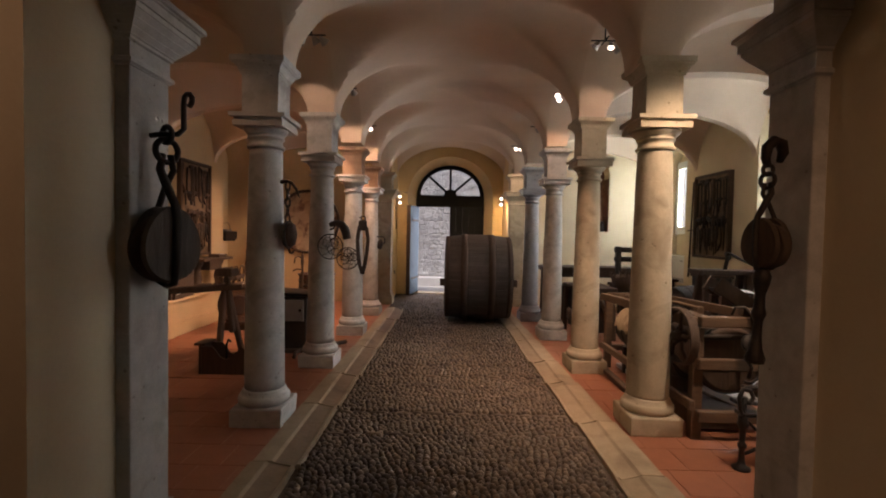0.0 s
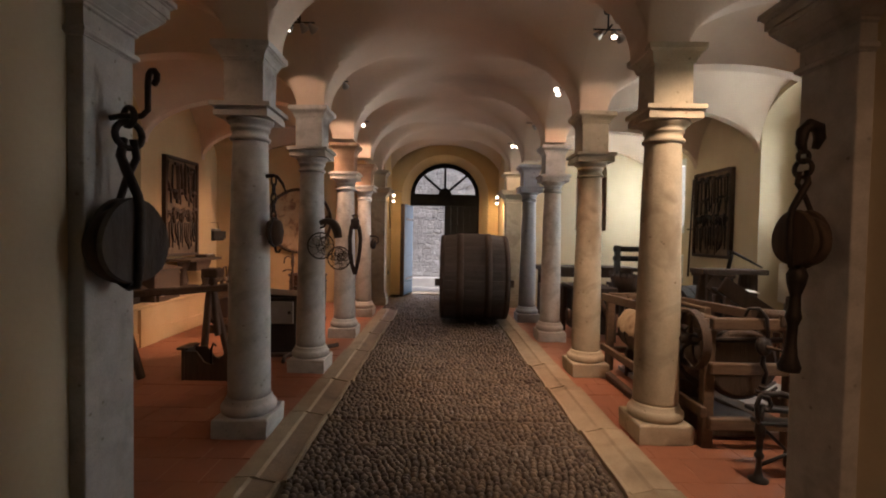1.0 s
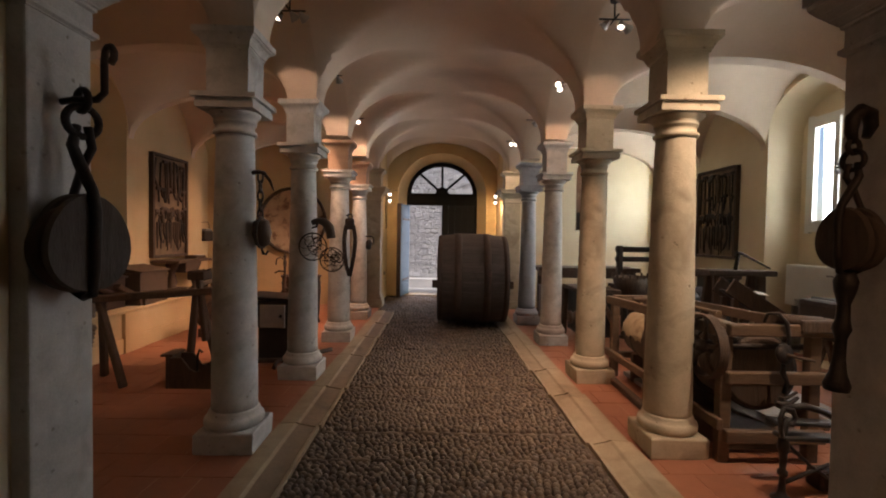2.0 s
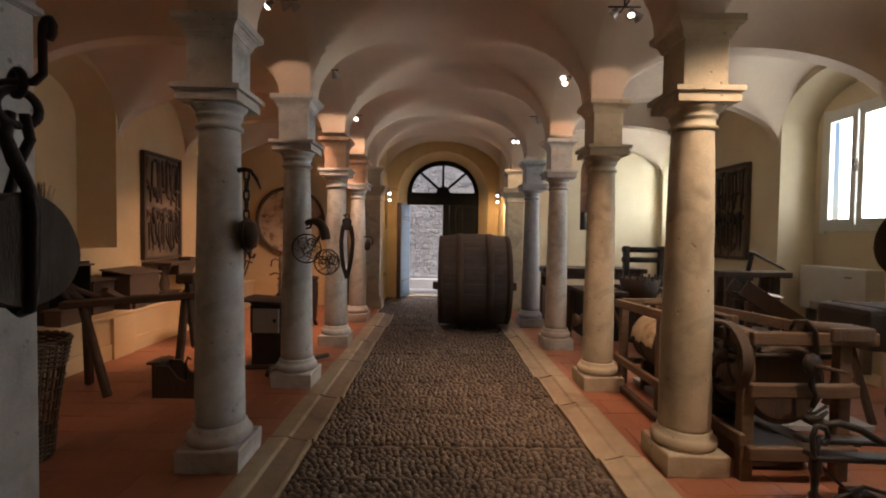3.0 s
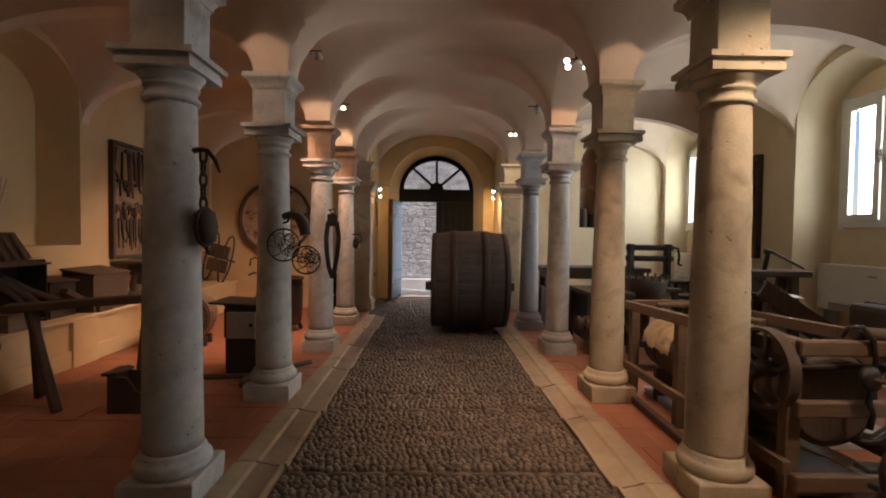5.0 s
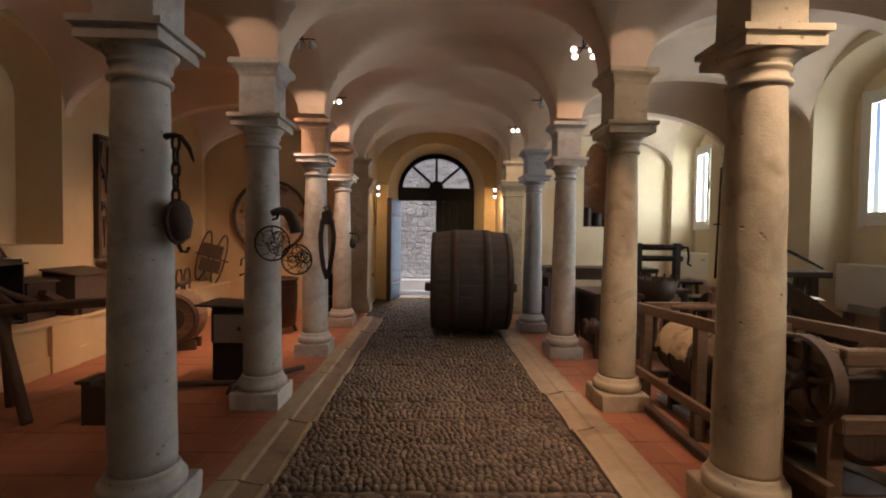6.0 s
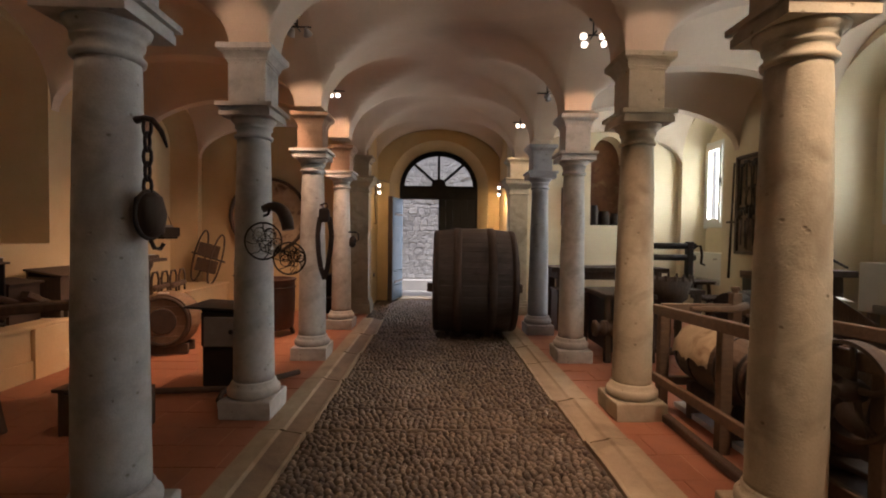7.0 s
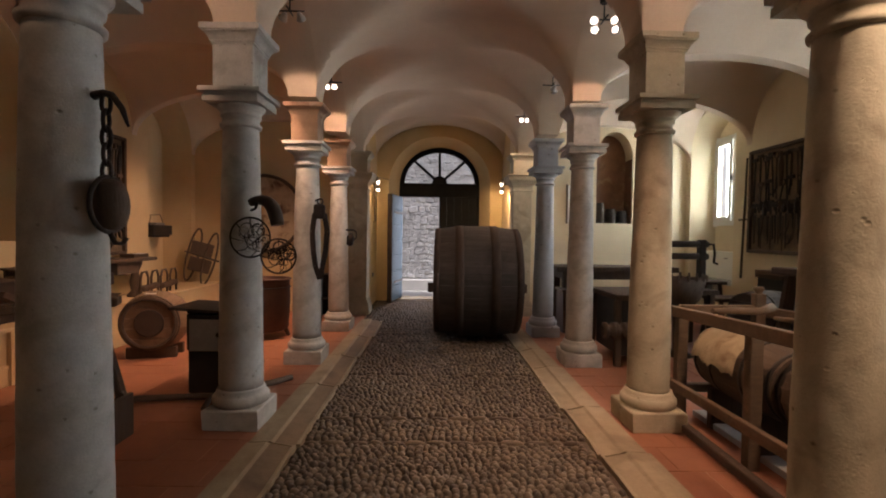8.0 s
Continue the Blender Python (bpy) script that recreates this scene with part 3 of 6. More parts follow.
def rough(bm, amount, seed):
    """Wears a stone mesh unevenly."""
    for v in bm.verts:
        n = noise.noise_vector(v.co * 6 + Vector((seed * 7.1, seed * 3.3, 0)))
        v.co += n * amount
    return bm


def pier(x, y, hx, hy, label, mat):
    c = empty("pier", x, y, 0, label, "pier", "pilasters of the hall")
    part("plinth", box(-hx - 0.05, -hy - 0.05, 0, hx + 0.05, hy + 0.05, 0.17, 0.01), mat, c)
    part("base", steps_of([((hx + 0.035, hy + 0.035), 0.17, 0.22), ((hx + 0.015, hy + 0.015), 0.22, 0.27)], True), mat, c)
    part("shaft", box(-hx, -hy, 0.27, hx, hy, 2.24, 0.008), mat, c)
    def ring(*levels):
        return steps_of([((hx + w, hy + w), z0, z1) for w, z0, z1 in levels], True)

    part("capital", rough(ring((0.006, 2.235, 2.238), (0.018, 2.246, 2.262), (0.004, 2.272, 2.335), (0.014, 2.342, 2.352), (0.022, 2.358, 2.360), (0.040, 2.380, 2.382), (0.064, 2.408, 2.410), (0.080, 2.432, 2.434), (0.085, 2.438, 2.46)), 0.003, hx * 9), mat, c)
    part("abacus", rough(ring((0.096, 2.46, 2.498), (0.104, 2.504, 2.508), (0.116, 2.514, 2.535)), 0.003, hx * 5), mat, c)
    part("impost_block", box(-hx, -hy, 2.535, hx, hy, 2.79, 0.006), mat, c)
    part("cornice", rough(ring((0.012, 2.79, 2.802), (0.020, 2.808, 2.818), (0.028, 2.832, 2.833), (0.045, 2.850, 2.851), (0.062, 2.862, 2.866), (0.075, 2.872, 2.91)), 0.004, hx * 3), mat, c)
    return c


for s in (-1, 1):
    pier(s * 1.545, 2.055, 0.145, 0.135, "grey stone pilaster of the entrance passage", STONE)
    # the sandstone's cream stands in for warm lamplight on these pilasters
    pier(s * 1.47, 10.36, 0.165, 0.165, "stone pilaster beside the doorway recess, lamplit cream in colour", SAND)


# ---- columns ----
def square_mould(levels, bm=None):
    return steps_of([((hw, hw), z0, z1) for hw, z0, z1 in levels], True)


def column(x, y, k, label, shaft_r=0.158, cap=2.46, top=2.92, slim=1.0, mat=None, block=None, flare=1.0, chip=0.007, seg=44):
    mat, neck = mat or STONE, cap - 0.245
    block = block or mat
    c = empty("column", x, y, 0, label, "column", "columns along the nave")
    c.rotation_euler[2] = radians((-1) ** k * 0.8)
    p = steps_of([((0.200, 0.200), 0.0, 0.01), ((0.203, 0.203), 0.012, 0.06), ((0.204, 0.204), 0.10, 0.135), ((0.200, 0.200), 0.144, 0.144), ((0.192, 0.192), 0.150, 0.150)], True)
    part("plinth", rough(p, 0.008, k), mat, c)
    part("base", lathe([(0.185, 0.15), (0.200, 0.16), (0.206, 0.185), (0.204, 0.21), (0.190, 0.228), (0.178, 0.232), (0.176, 0.258), (0.163, 0.275)], 44), mat, c)
    prof = []
    rings = 30 if seg < 60 else 84
    for i in range(rings + 1):
        t = i / rings
        r = shaft_r * slim * (1 - 0.20 * t ** 1.7)
        prof.append((r, 0.272 + t * (neck - 0.272)))
    sh = lathe(prof, seg)
    for v in sh.verts:
        n = noise.noise((v.co.x * 9 + k * 5, v.co.y * 9, v.co.z * 5)) * 0.0028 + noise.noise((v.co.x * 3, v.co.y * 3 + k, v.co.z * 1.2)) * 0.003
        if seg > 60:
            # knocks and hollows of old sandstone
            n -= 0.009 * max(0.0, noise.noise((v.co.x * 11, v.co.y * 11 + k * 3, v.co.z * 8)) - 0.30) + 0.0016 * noise.noise((v.co.x * 34, v.co.y * 34, v.co.z * 30))
        d = Vector((v.co.x, v.co.y, 0)).normalized()
        v.co += d * n
    part("shaft", sh, mat, c, smooth=True)
    rt = shaft_r * slim * 0.80
    part("capital", lathe([(rt, neck - 0.002), (rt + 0.02, neck + 0.006), (rt + 0.022, neck + 0.026), (rt + 0.004, neck + 0.034), (rt + 0.003, neck + 0.075),
                           (rt + 0.016, neck + 0.080), (rt + 0.018, neck + 0.096), (rt + 0.010, neck + 0.104), (rt + 0.032 * flare, neck + 0.122), (rt + 0.052 * flare, neck + 0.142), (rt + 0.058 * flare, cap - 0.085)], 44), mat, c)
    part("abacus", square_mould([(0.178 + 0.022 * flare, cap - 0.086, cap - 0.042), (0.174 + 0.018 * flare, cap - 0.0425, cap - 0.02), (0.218, cap - 0.02, cap + 0.012)]), mat, c)
    part("impost_block", rough(box(-0.145, -0.145, cap + 0.012, 0.145, 0.145, top - 0.115, 0.006), 0.004, k + 3), block, c)
    part("cornice", rough(square_mould([(0.152, top - 0.130, top - 0.114), (0.160, top - 0.111, top - 0.099), (0.163, top - 0.094, top - 0.092), (0.170, top - 0.079, top - 0.078), (0.182, top - 0.064, top - 0.063),
                                        (0.198, top - 0.054, top - 0.052), (0.200, top - 0.050, top - 0.046), (0.210, top - 0.042, top)]), chip, k + 9), block, c)
    return c


for k, y in enumerate(ROW_Y[:4]):
    column((-1.58, -1.56, -1.535, -1.545)[k], (y, y, 7.18, 8.94)[k], k, ("pale grey stone column hung with an old pulley", "pale grey stone column hung with horn and wire muzzles",
                          "cream stone column hung with leather straps", "cream stone column hung with iron tool")[k], 0.158 if k < 3 else 0.15, (2.475, 2.46, 2.43, 2.42)[k], (2.93, 2.92, 2.86, 2.82)[k], block=BRICK if k > 1 else None, flare=0.8)
    column((1.605, 1.575, 1.56, 1.50)[k], (y, y, y, 8.64)[k], k + 5, ("pitted sandstone column with chipped cornice", "sandstone column with heavy square plinth",
                           "slim pale stone column on square plinth", "slim blue-grey stone column on round base")[k],
           (0.165, 0.155, 0.148, 0.148)[k], (2.515, 2.46, 2.44, 2.42)[k], (2.97, 2.92, 2.88, 2.82)[k], mat=(SAND, SAND, STONE, GREYSTONE)[k], chip=0.014 if k < 2 else 0.007, seg=88 if k < 2 else 44)

# ---- ledge on the left ----
lg = box(XL, Y_IN, 0.0, -4.02, Y_END, 0.50)
add_box(lg, XL, Y_IN, 0.50, -3.98, Y_END, 0.54, 0.01)
add_box(lg, -4.02, Y_IN, 0.0, -3.998, Y_END, 0.19, 0.004)
add_box(lg, -4.02, 6.22, 0.0, -3.975, 6.60, 0.50, 0.006)
structure("ledge", lg, LAMPLIT_PLASTER, "long plastered ledge along the side wall", "ledge")
structure("floor", box(XL, Y_BACK, -0.30, XR, Y_DOOR + 0.3, -0.045), EARTH, "packed earth bed under the paving", "floor")
structure("ground", box(-80, Y_DOOR + 0.3, -0.5, 80, 120, -0.10), PAVING, "pale paved ground outside the door", "ground")
structure("garden_ground", box(XR + 0.52, -60, -0.5, 90, Y_DOOR + 0.3, -0.10), surface("grass", (0.05, 0.09, 0.03), (0.09, 0.14, 0.05), 0.9, 3, 8, 0.3, 40), "green lawn outside the windows", "ground")
sky_card = surface("bright_overcast", (0.8, 0.8, 0.8), (0.82, 0.82, 0.82))
sky_card.node_tree.nodes["Principled BSDF"].inputs["Emission Color"].default_value = (1.0, 1.0, 1.0, 1)
sky_card.node_tree.nodes["Principled BSDF"].inputs["Emission Strength"].default_value = 1.6
structure("backdrop", box(14, -35, -0.1, 14.2, 14, 30), sky_card, "plain bright overcast distance outside the windows", "backdrop")
structure("threshold", box(-0.95, Y_DOOR - 0.15, -0.05, 0.95, Y_DOOR + 0.35, 0.0, 0.01), KERB, "worn stone threshold of the doorway", "threshold")
# ---- great barrel ----
def staves(parent, length, r_end, r_mid, n, mat, thick=0.03):
    """A ring of barrel staves along x round the origin, each a part of its own."""
    for k in range(n):
        a0, a1 = 2 * math.pi * (k + 0.008) / n, 2 * math.pi * (k + 0.992) / n
        b = bmesh.new()
        rings = []
        for i in range(9):
            t = -1 + i / 4
            x = t * length / 2
            r = r_mid - (r_mid - r_end) * t * t
            rings.append([b.verts.new((x, rr * math.cos(a), rr * math.sin(a))) for rr, a in ((r, a0), (r + 0.003, (a0 + a1) / 2), (r, a1), (r - thick, a1), (r - thick, a0))])
        for p, q in zip(rings, rings[1:]):
            for i in range(5):
                b.faces.new((p[i], p[(i + 1) % 5], q[(i + 1) % 5], q[i]))
        b.faces.new(rings[0])
        b.faces.new(rings[-1][::-1])
        bmesh.ops.recalc_face_normals(b, faces=list(b.faces))
        part("stave", b, mat, parent)


def hoop(parent, x, r, w, mat, thick=0.008, name="hoop", slope=0.0):
    b = lathe([(r - slope, -w / 2), (r + thick - slope, -w / 2), (r + thick, 0), (r + thick, w / 2), (r, w / 2)], 48, pose(x, 0, 0, 0, 90, 0), cap=False)
    part(name, b, mat, parent)


def head(parent, x, r, n, mat, name="head_board"):
    """A barrel's end of boards."""
    for i in range(n):
        z0, z1 = -r + 2 * r * i / n, -r + 2 * r * (i + 1) / n
        b = bmesh.new()
        pts = []
        m = 6
        for j in range(m + 1):
            z = z0 + 0.003 + (z1 - z0 - 0.006) * j / m
            pts.append((math.sqrt(max(0.0, r * r - z * z)), z))
        loop = [(y, z) for y, z in pts] + [(-y, z) for y, z in reversed(pts)]
        f0 = [b.verts.new((x - 0.012, y, z)) for y, z in loop]
        f1 = [b.verts.new((x + 0.012, y, z)) for y, z in loop]
        b.faces.new(f0)
        b.faces.new(f1[::-1])
        for j in range(len(loop)):
            b.faces.new((f0[j], f0[(j + 1) % len(loop)], f1[(j + 1) % len(loop)], f1[j]))
        bmesh.ops.remove_doubles(b, verts=b.verts, dist=0.0005)
        part(name, b, mat, parent)


def great_barrel():
    c = empty("great_barrel", 0.511, 8.64, 0.788, "huge weathered oak barrel lying on its side", "barrel", rz=-2)
    staves(c, 1.19, 0.733, 0.788, 30, OAK, 0.05)
    for x, r, w in ((-0.552, 0.746, 0.072), (-0.25, 0.785, 0.115), (0.23, 0.786, 0.115), (0.542, 0.748, 0.072)):
        hoop(c, x, r, w, HOOPWOOD)
    for x in (-0.535, 0.535):
        head(c, x, 0.69, 6, OAK)
    part("axle", box(-0.70, -0.07, -0.175, 0.74, 0.07, -0.045, 0.012), WOOD, c, "square dark timber axle")
    for s in (-1, 1):
        w = lathe([(0.05, -0.07), (0.055, 0.05)], 12, pose(s * 0.2, -0.30, -0.735, 0, 90, 0))
        part("wedge", w, WOOD, c)


great_barrel()


def keg(x, y, z, length, r, rz, label, mat, cradle=True, cloth=False, name="keg", hoops=True, disc=False):
    c = empty(name, x, y, z, label, "barrel", rz=rz)
    staves(c, length, r * 0.88, r, 18, mat, 0.02)
    for t in (-0.46, -0.2, 0.2, 0.46) if hoops else (-0.47, 0.47):
        hoop(c, t * length, r * (1 - 0.12 * (2 * t) ** 2) - 0.001, 0.035, IRON, 0.005)
    for s in (-1, 1):
        head(c, s * length * 0.46, r * 0.84, 5, mat)
    if disc:
        x = -length * 0.46 - 0.012
        part("head_ring", lathe([(r * 0.86, 0), (r * 0.86, 0.03), (r * 0.76, 0.034), (r * 0.74, 0.0)], 36, pose(x, 0, 0, 0, -90, 0), cap=False), WOOD, c, smooth=True)
        part("head_disc", lathe([(r * 0.44, 0), (r * 0.44, 0.018), (r * 0.40, 0.022)], 36, pose(x, 0, 0, 0, -90, 0)), HOOPWOOD, c, "dark round centre panel")
        part("card", box(-length * 0.42, -0.05, r * 0.93, -length * 0.22, 0.06, r * 0.955, 0.002), PAPER, c, "small white paper card")
    if cradle:
        for s in (-1, 1):
            part("cradle", box(s * length * 0.3 - 0.03, -r * 0.75, -z, s * length * 0.3 + 0.03, r * 0.75, -r * 0.80, 0.008), WOOD, c)
    if cloth:
        b = bmesh.new()
        rows = []
        xs = [-0.12 + 0.54 * j / 14 for j in range(15)]
        for i in range(21):
            row = []
            for j, xx in enumerate(xs):
                ragged = 12 * noise.noise((xx * 9, 2.0, 0.5)) + 6 * noise.noise((xx * 31, 5.0, 0.5))
                a = radians(52 + (128 + ragged) * i / 20)
                fold = 0.010 * noise.noise((xx * 11, i * 0.45, 3.0)) + 0.006 * noise.noise((xx * 30, i * 1.1, 7.0)) + (0.008 if j in (6, 7) else 0.0)
                rr = r + 0.016 - 0.45 * r * (xx / 0.92) ** 2 + fold
                row.append(b.verts.new((xx, -rr * math.cos(a), rr * math.sin(a))))
            rows.append(row)
        for p, q in zip(rows, rows[1:]):
            for j in range(14):
                b.faces.new((p[j], p[j + 1], q[j + 1], q[j]))
        part("paper_label", b, CLOTH, c, "yellowed paper sheet draped over the staves", smooth=True)
    return c


keg(-3.33, 7.34, 0.405, 0.36, 0.35, 100, "short round keg with dark centre panel on cradle", DRUM, hoops=False, disc=True)


# ---- pulleys on the entrance pilasters ----
def pulley(x, y, z, side, label, hook=True):
    """A wooden sheave block hanging flat against a pilaster; side: the way to the nave."""
    c = empty("pulley", x + side * 0.035, y, z, label, "pulley", "pulleys on the pilasters", rz=-side * 26)
    m = pose(0, 0, 0, 0, 90, 0)
    b = lathe([(0.135, -0.028), (0.15, -0.018), (0.15, 0.018), (0.135, 0.028)], 36, pose(side * 0.075, 0, -0.02, 0, 90, 0))
    part("sheave", b, WOOD, c, "grooved wooden wheel")
    for dx in (0.045, 0.125):
        b = bmesh.new()
        ring = []
        for i in range(32):
            a = 2 * math.pi * i / 32
            ring.append((0.128 * math.cos(a) * (1 - 0.12 * math.sin(a)), 0.165 * math.sin(a)))
        f0 = [b.verts.new((side * (dx - 0.014), p, q)) for p, q in ring]
        f1 = [b.verts.new((side * (dx + 0.014), p * 0.96, q * 0.97)) for p, q in ring]
        b.faces.new(f0), b.faces.new(f1[::-1])
        for i in range(32):
            b.faces.new((f0[i], f0[(i + 1) % 32], f1[(i + 1) % 32], f1[i]))
        bmesh.ops.recalc_face_normals(b, faces=list(b.faces))
        part("cheek", b, GREYWOOD if hook else WOOD, c)
    b = bmesh.new()
    add_tube(b, [(side * 0.09, 0.0, -0.185), (side * 0.138, 0.0, -0.172), (side * 0.146, 0.004, -0.08), (side * 0.146, 0.008, 0.10), (side * 0.142, 0.0, 0.17), (side * 0.115, -0.02, 0.25), (side * 0.085, -0.03, 0.32), (side * 0.075, -0.012, 0.39)], [0.012, 0.015, 0.017, 0.018, 0.018, 0.020, 0.018, 0.014], 8)
    add_tube(b, [(side * 0.09, 0.0, -0.185), (side * 0.028, 0.0, -0.17), (side * 0.022, 0.0, 0.15), (side * 0.055, 0.012, 0.25), (side * 0.09, 0.026, 0.32), (side * 0.092, 0.012, 0.39)], 0.014, 8)
    part("strap", b, IRON, c, "iron strap round the block")
    b = bmesh.new()
    add_tube(b, circle((side * 0.085, 0, 0.405), 0.05, 20, "x"), 0.013, 8, True)
    part("ring", b, IRON, c)
    b = bmesh.new()
    add_tube(b, circle((side * 0.085, 0, 0.475), 0.035, 16, "y"), 0.012, 8, True)
    part("shackle", b, IRON, c)
    if not hook:
        # a swan-necked hook driven into the stone
        b = bmesh.new()
        add_tube(b, [(side * 0.085, 0.0, 0.49), (side * 0.105, 0.0, 0.55), (side * 0.095, 0.0, 0.62), (side * 0.05, 0.0, 0.665), (side * 0.0, 0.0, 0.65), (-side * 0.025, 0.01, 0.59), (-side * 0.01, 0.02, 0.53)], [0.018, 0.027, 0.032, 0.034, 0.034, 0.030, 0.018], 10)
        part("wall_hook", b, IRON, c, "swan-necked iron wall hook")
        return c
    b = bmesh.new()
    add_tube(b, [(-side * 0.02, -0.02, 0.475), (side * 0.06, -0.01, 0.478), (side * 0.13, 0.02, 0.478), (side * 0.155, 0.03, 0.50), (side * 0.155, 0.03, 0.60)]
             + [(side * (0.155 + 0.028 - 0.028 * math.cos(a)), 0.03, 0.62 + 0.028 * math.sin(a)) for a in (0.6, 1.3, 2.0, 2.8, 3.6, 4.4)], 0.012, 8)
    part("wall_hook", b, IRON, c, "curled iron wall hook")
    return c


pulley(-1.425, 2.07, 1.50, 1, "old wooden pulley hung on a curled hook")
r = pulley(1.385, 2.03, 1.555, -1, "dark wooden pulley with iron shackle on pilaster", False)
b = bmesh.new()
add_lathe(b, [(0.014, -0.80), (0.050, -0.79), (0.056, -0.76), (0.036, -0.70), (0.026, -0.62), (0.024, -0.52), (0.040, -0.47), (0.030, -0.42), (0.026, -0.34), (0.044, -0.27), (0.050, -0.22), (0.036, -0.18), (0.02, -0.16)], 16, pose(-0.085, 0, 0, 0, 3, 0))
part("shank", b, IRON, r, "heavy iron shank with a flared foot", True)
r.scale = (0.72, 0.72, 0.66)
r.rotation_euler[2] = radians(10)


# ---- things hung on the columns ----
def column_pulley():
    c = empty("hanging_pulley", -1.395, 3.78, 1.54, "small dark pulley hanging from a chain hook", "pulley")
    b = bmesh.new()
    add_tube(b, [(-0.05, 0.02, 0.43), (0.0, 0.0, 0.435), (0.04, -0.01, 0.425), (0.085, -0.02, 0.37), (0.115, -0.03, 0.30)], [0.018, 0.014, 0.013, 0.012, 0.005], 8)
    part("wall_hook", b, IRON, c, "pointed iron wall hook")
    b = bmesh.new()
    for i in range(5):
        cz, ty = 0.395 - 0.066 * i, i % 2
        add_tube(b, [(0.01 + (0 if ty else 0.018 * math.cos(q)), 0.018 * math.cos(q) if ty else 0, cz + 0.042 * math.sin(q)) for q in [k * math.pi / 6 for k in range(12)]], 0.008, 6, True)
    part("chain", b, IRON, c)
    part("sheave_block", lathe([(0.02, -0.10), (0.05, -0.085), (0.068, 0.0), (0.055, 0.08), (0.025, 0.10)], 24, pose(0.02, 0, 0.0, 8, 0, 0)), WOOD, c)
    b = bmesh.new()
    add_tube(b, circle((0.02, 0, 0.0), 0.108, 24, "x"), 0.010, 6, True)
    add_tube(b, [(0.02, 0, -0.11), (0.02, 0.03, -0.15), (0.03, 0.06, -0.155), (0.04, 0.07, -0.13)], 0.010, 6)
    part("strap", b, IRON, c)


column_pulley()


def horn_and_muzzles():
    c = empty("cattle_horn", -1.36, 5.28, 1.62, "curved brown cattle horn on iron hook", "horn")
    b = bmesh.new()
    pts = [(-0.05 + 0.10 * math.sin(a) * 1.0 + 0.06 * a, -0.03 - 0.02 * a, 0.03 + 0.05 * math.sin(1.5 * a) - 0.055 * a * a) for a in [i * 0.18 for i in range(11)]]
    add_tube(b, pts, [0.028 + 0.003 * i for i in range(8)] + [0.05, 0.048, 0.045], 12)
    part("horn_shell", b, HORN, c)
    b = bmesh.new()
    add_tube(b, [(-0.06, 0.02, -0.02), (0.0, -0.06, -0.01), (0.02, -0.08, 0.03)], 0.010, 6)
    part("hook", b, IRON, c)
    for dx, dz, r, yy in ((-0.03, -0.215, 0.14, -0.08), (0.165, -0.345, 0.122, -0.07)):
        m = empty("wire_muzzle", -1.36 + dx, 5.28 + yy, 1.62 + dz, "round rusty wire muzzle basket for oxen", "muzzle", "muzzles on the column")
        b = bmesh.new()
        add_tube(b, circle((0, 0, 0), r, 28, "y"), 0.007, 6, True)
        part("rim", b, IRON, m)
        b = bmesh.new()
        rnd = random.Random(int(r * 1000))
        for i in range(9):
            cx, cz, rr = rnd.uniform(-0.5, 0.5) * r, rnd.uniform(-0.5, 0.5) * r, rnd.uniform(0.28, 0.42) * r
            add_tube(b, circle((cx, 0.05 + rnd.uniform(0, 0.02), cz), rr, 12, "y"), 0.004, 5, True)
        for i in range(8):
            a = i * math.pi / 4
            add_tube(b, [(r * math.cos(a), 0, r * math.sin(a)), (0.75 * r * math.cos(a + 0.2), 0.05, 0.75 * r * math.sin(a + 0.2)), (0.25 * r * math.cos(a + 0.5), 0.085, 0.25 * r * math.sin(a + 0.5))], 0.004, 5)
        part("wire_net", b, IRON, m)
        b = bmesh.new()
        for i in range(34 if dx < 0 else 12):
            a, q = rnd.uniform(0, 6.28), math.sqrt(rnd.random()) * 0.75 * r
            add_tube(b, circle((q * math.cos(a), 0.03 + rnd.uniform(0, 0.04), q * math.sin(a)), rnd.uniform(0.012, 0.026), 9, "y"), 0.0026, 4, True)
        part("cord_net", b, NET if dx < 0 else IRON, m)


horn_and_muzzles()


def straps():
    c = empty("harness_strap", -1.365, 7.02, 1.66, "black leather harness strap hanging in a loop", "strap")
    b = bmesh.new()
    add_box(b, -0.055, -0.05, -0.06, 0.07, 0.03, 0.10, 0.03)
    part("pad", b, LEATHER, c)
    for dx, w in ((-0.045, -0.012), (0.06, 0.016)):
        b = bmesh.new()
        pts = [(dx, 0, 0.0), (dx + w * 2, -0.01, -0.2), (dx + w, -0.015, -0.4), (dx - w, -0.01, -0.58), (0.012, 0, -0.72)]
        for p, q in zip(pts, pts[1:]):
            add_beam(b, p, q, 0.056, 0.014, 0.003)
        part("strap", b, LEATHER, c)
    b = bmesh.new()
    add_tube(b, circle((0.012, 0, 0.13), 0.03, 14, "y"), 0.008, 6, True)
    add_tube(b, [(-0.05, 0.03, 0.14), (0.012, 0, 0.16)], 0.008, 6)
    part("ring", b, IRON, c)
    d = empty("iron_clamp", -1.36, 8.84, 1.42, "small iron hook tool on the column", "tool")
    b = bmesh.new()
    add_tube(b, [(-0.06, 0.02, 0.08), (0.06, -0.03, 0.08), (0.10, -0.03, 0.05), (0.10, -0.03, -0.04), (0.06, -0.03, -0.06)], 0.012, 6)
    part("hook", b, IRON, d)
    part("weight", lathe([(0.02, -0.16), (0.05, -0.13), (0.055, -0.02), (0.02, 0.03)], 12, pose(0.02, -0.04, 0, 0, 6, 0)), IRON, d)


straps()


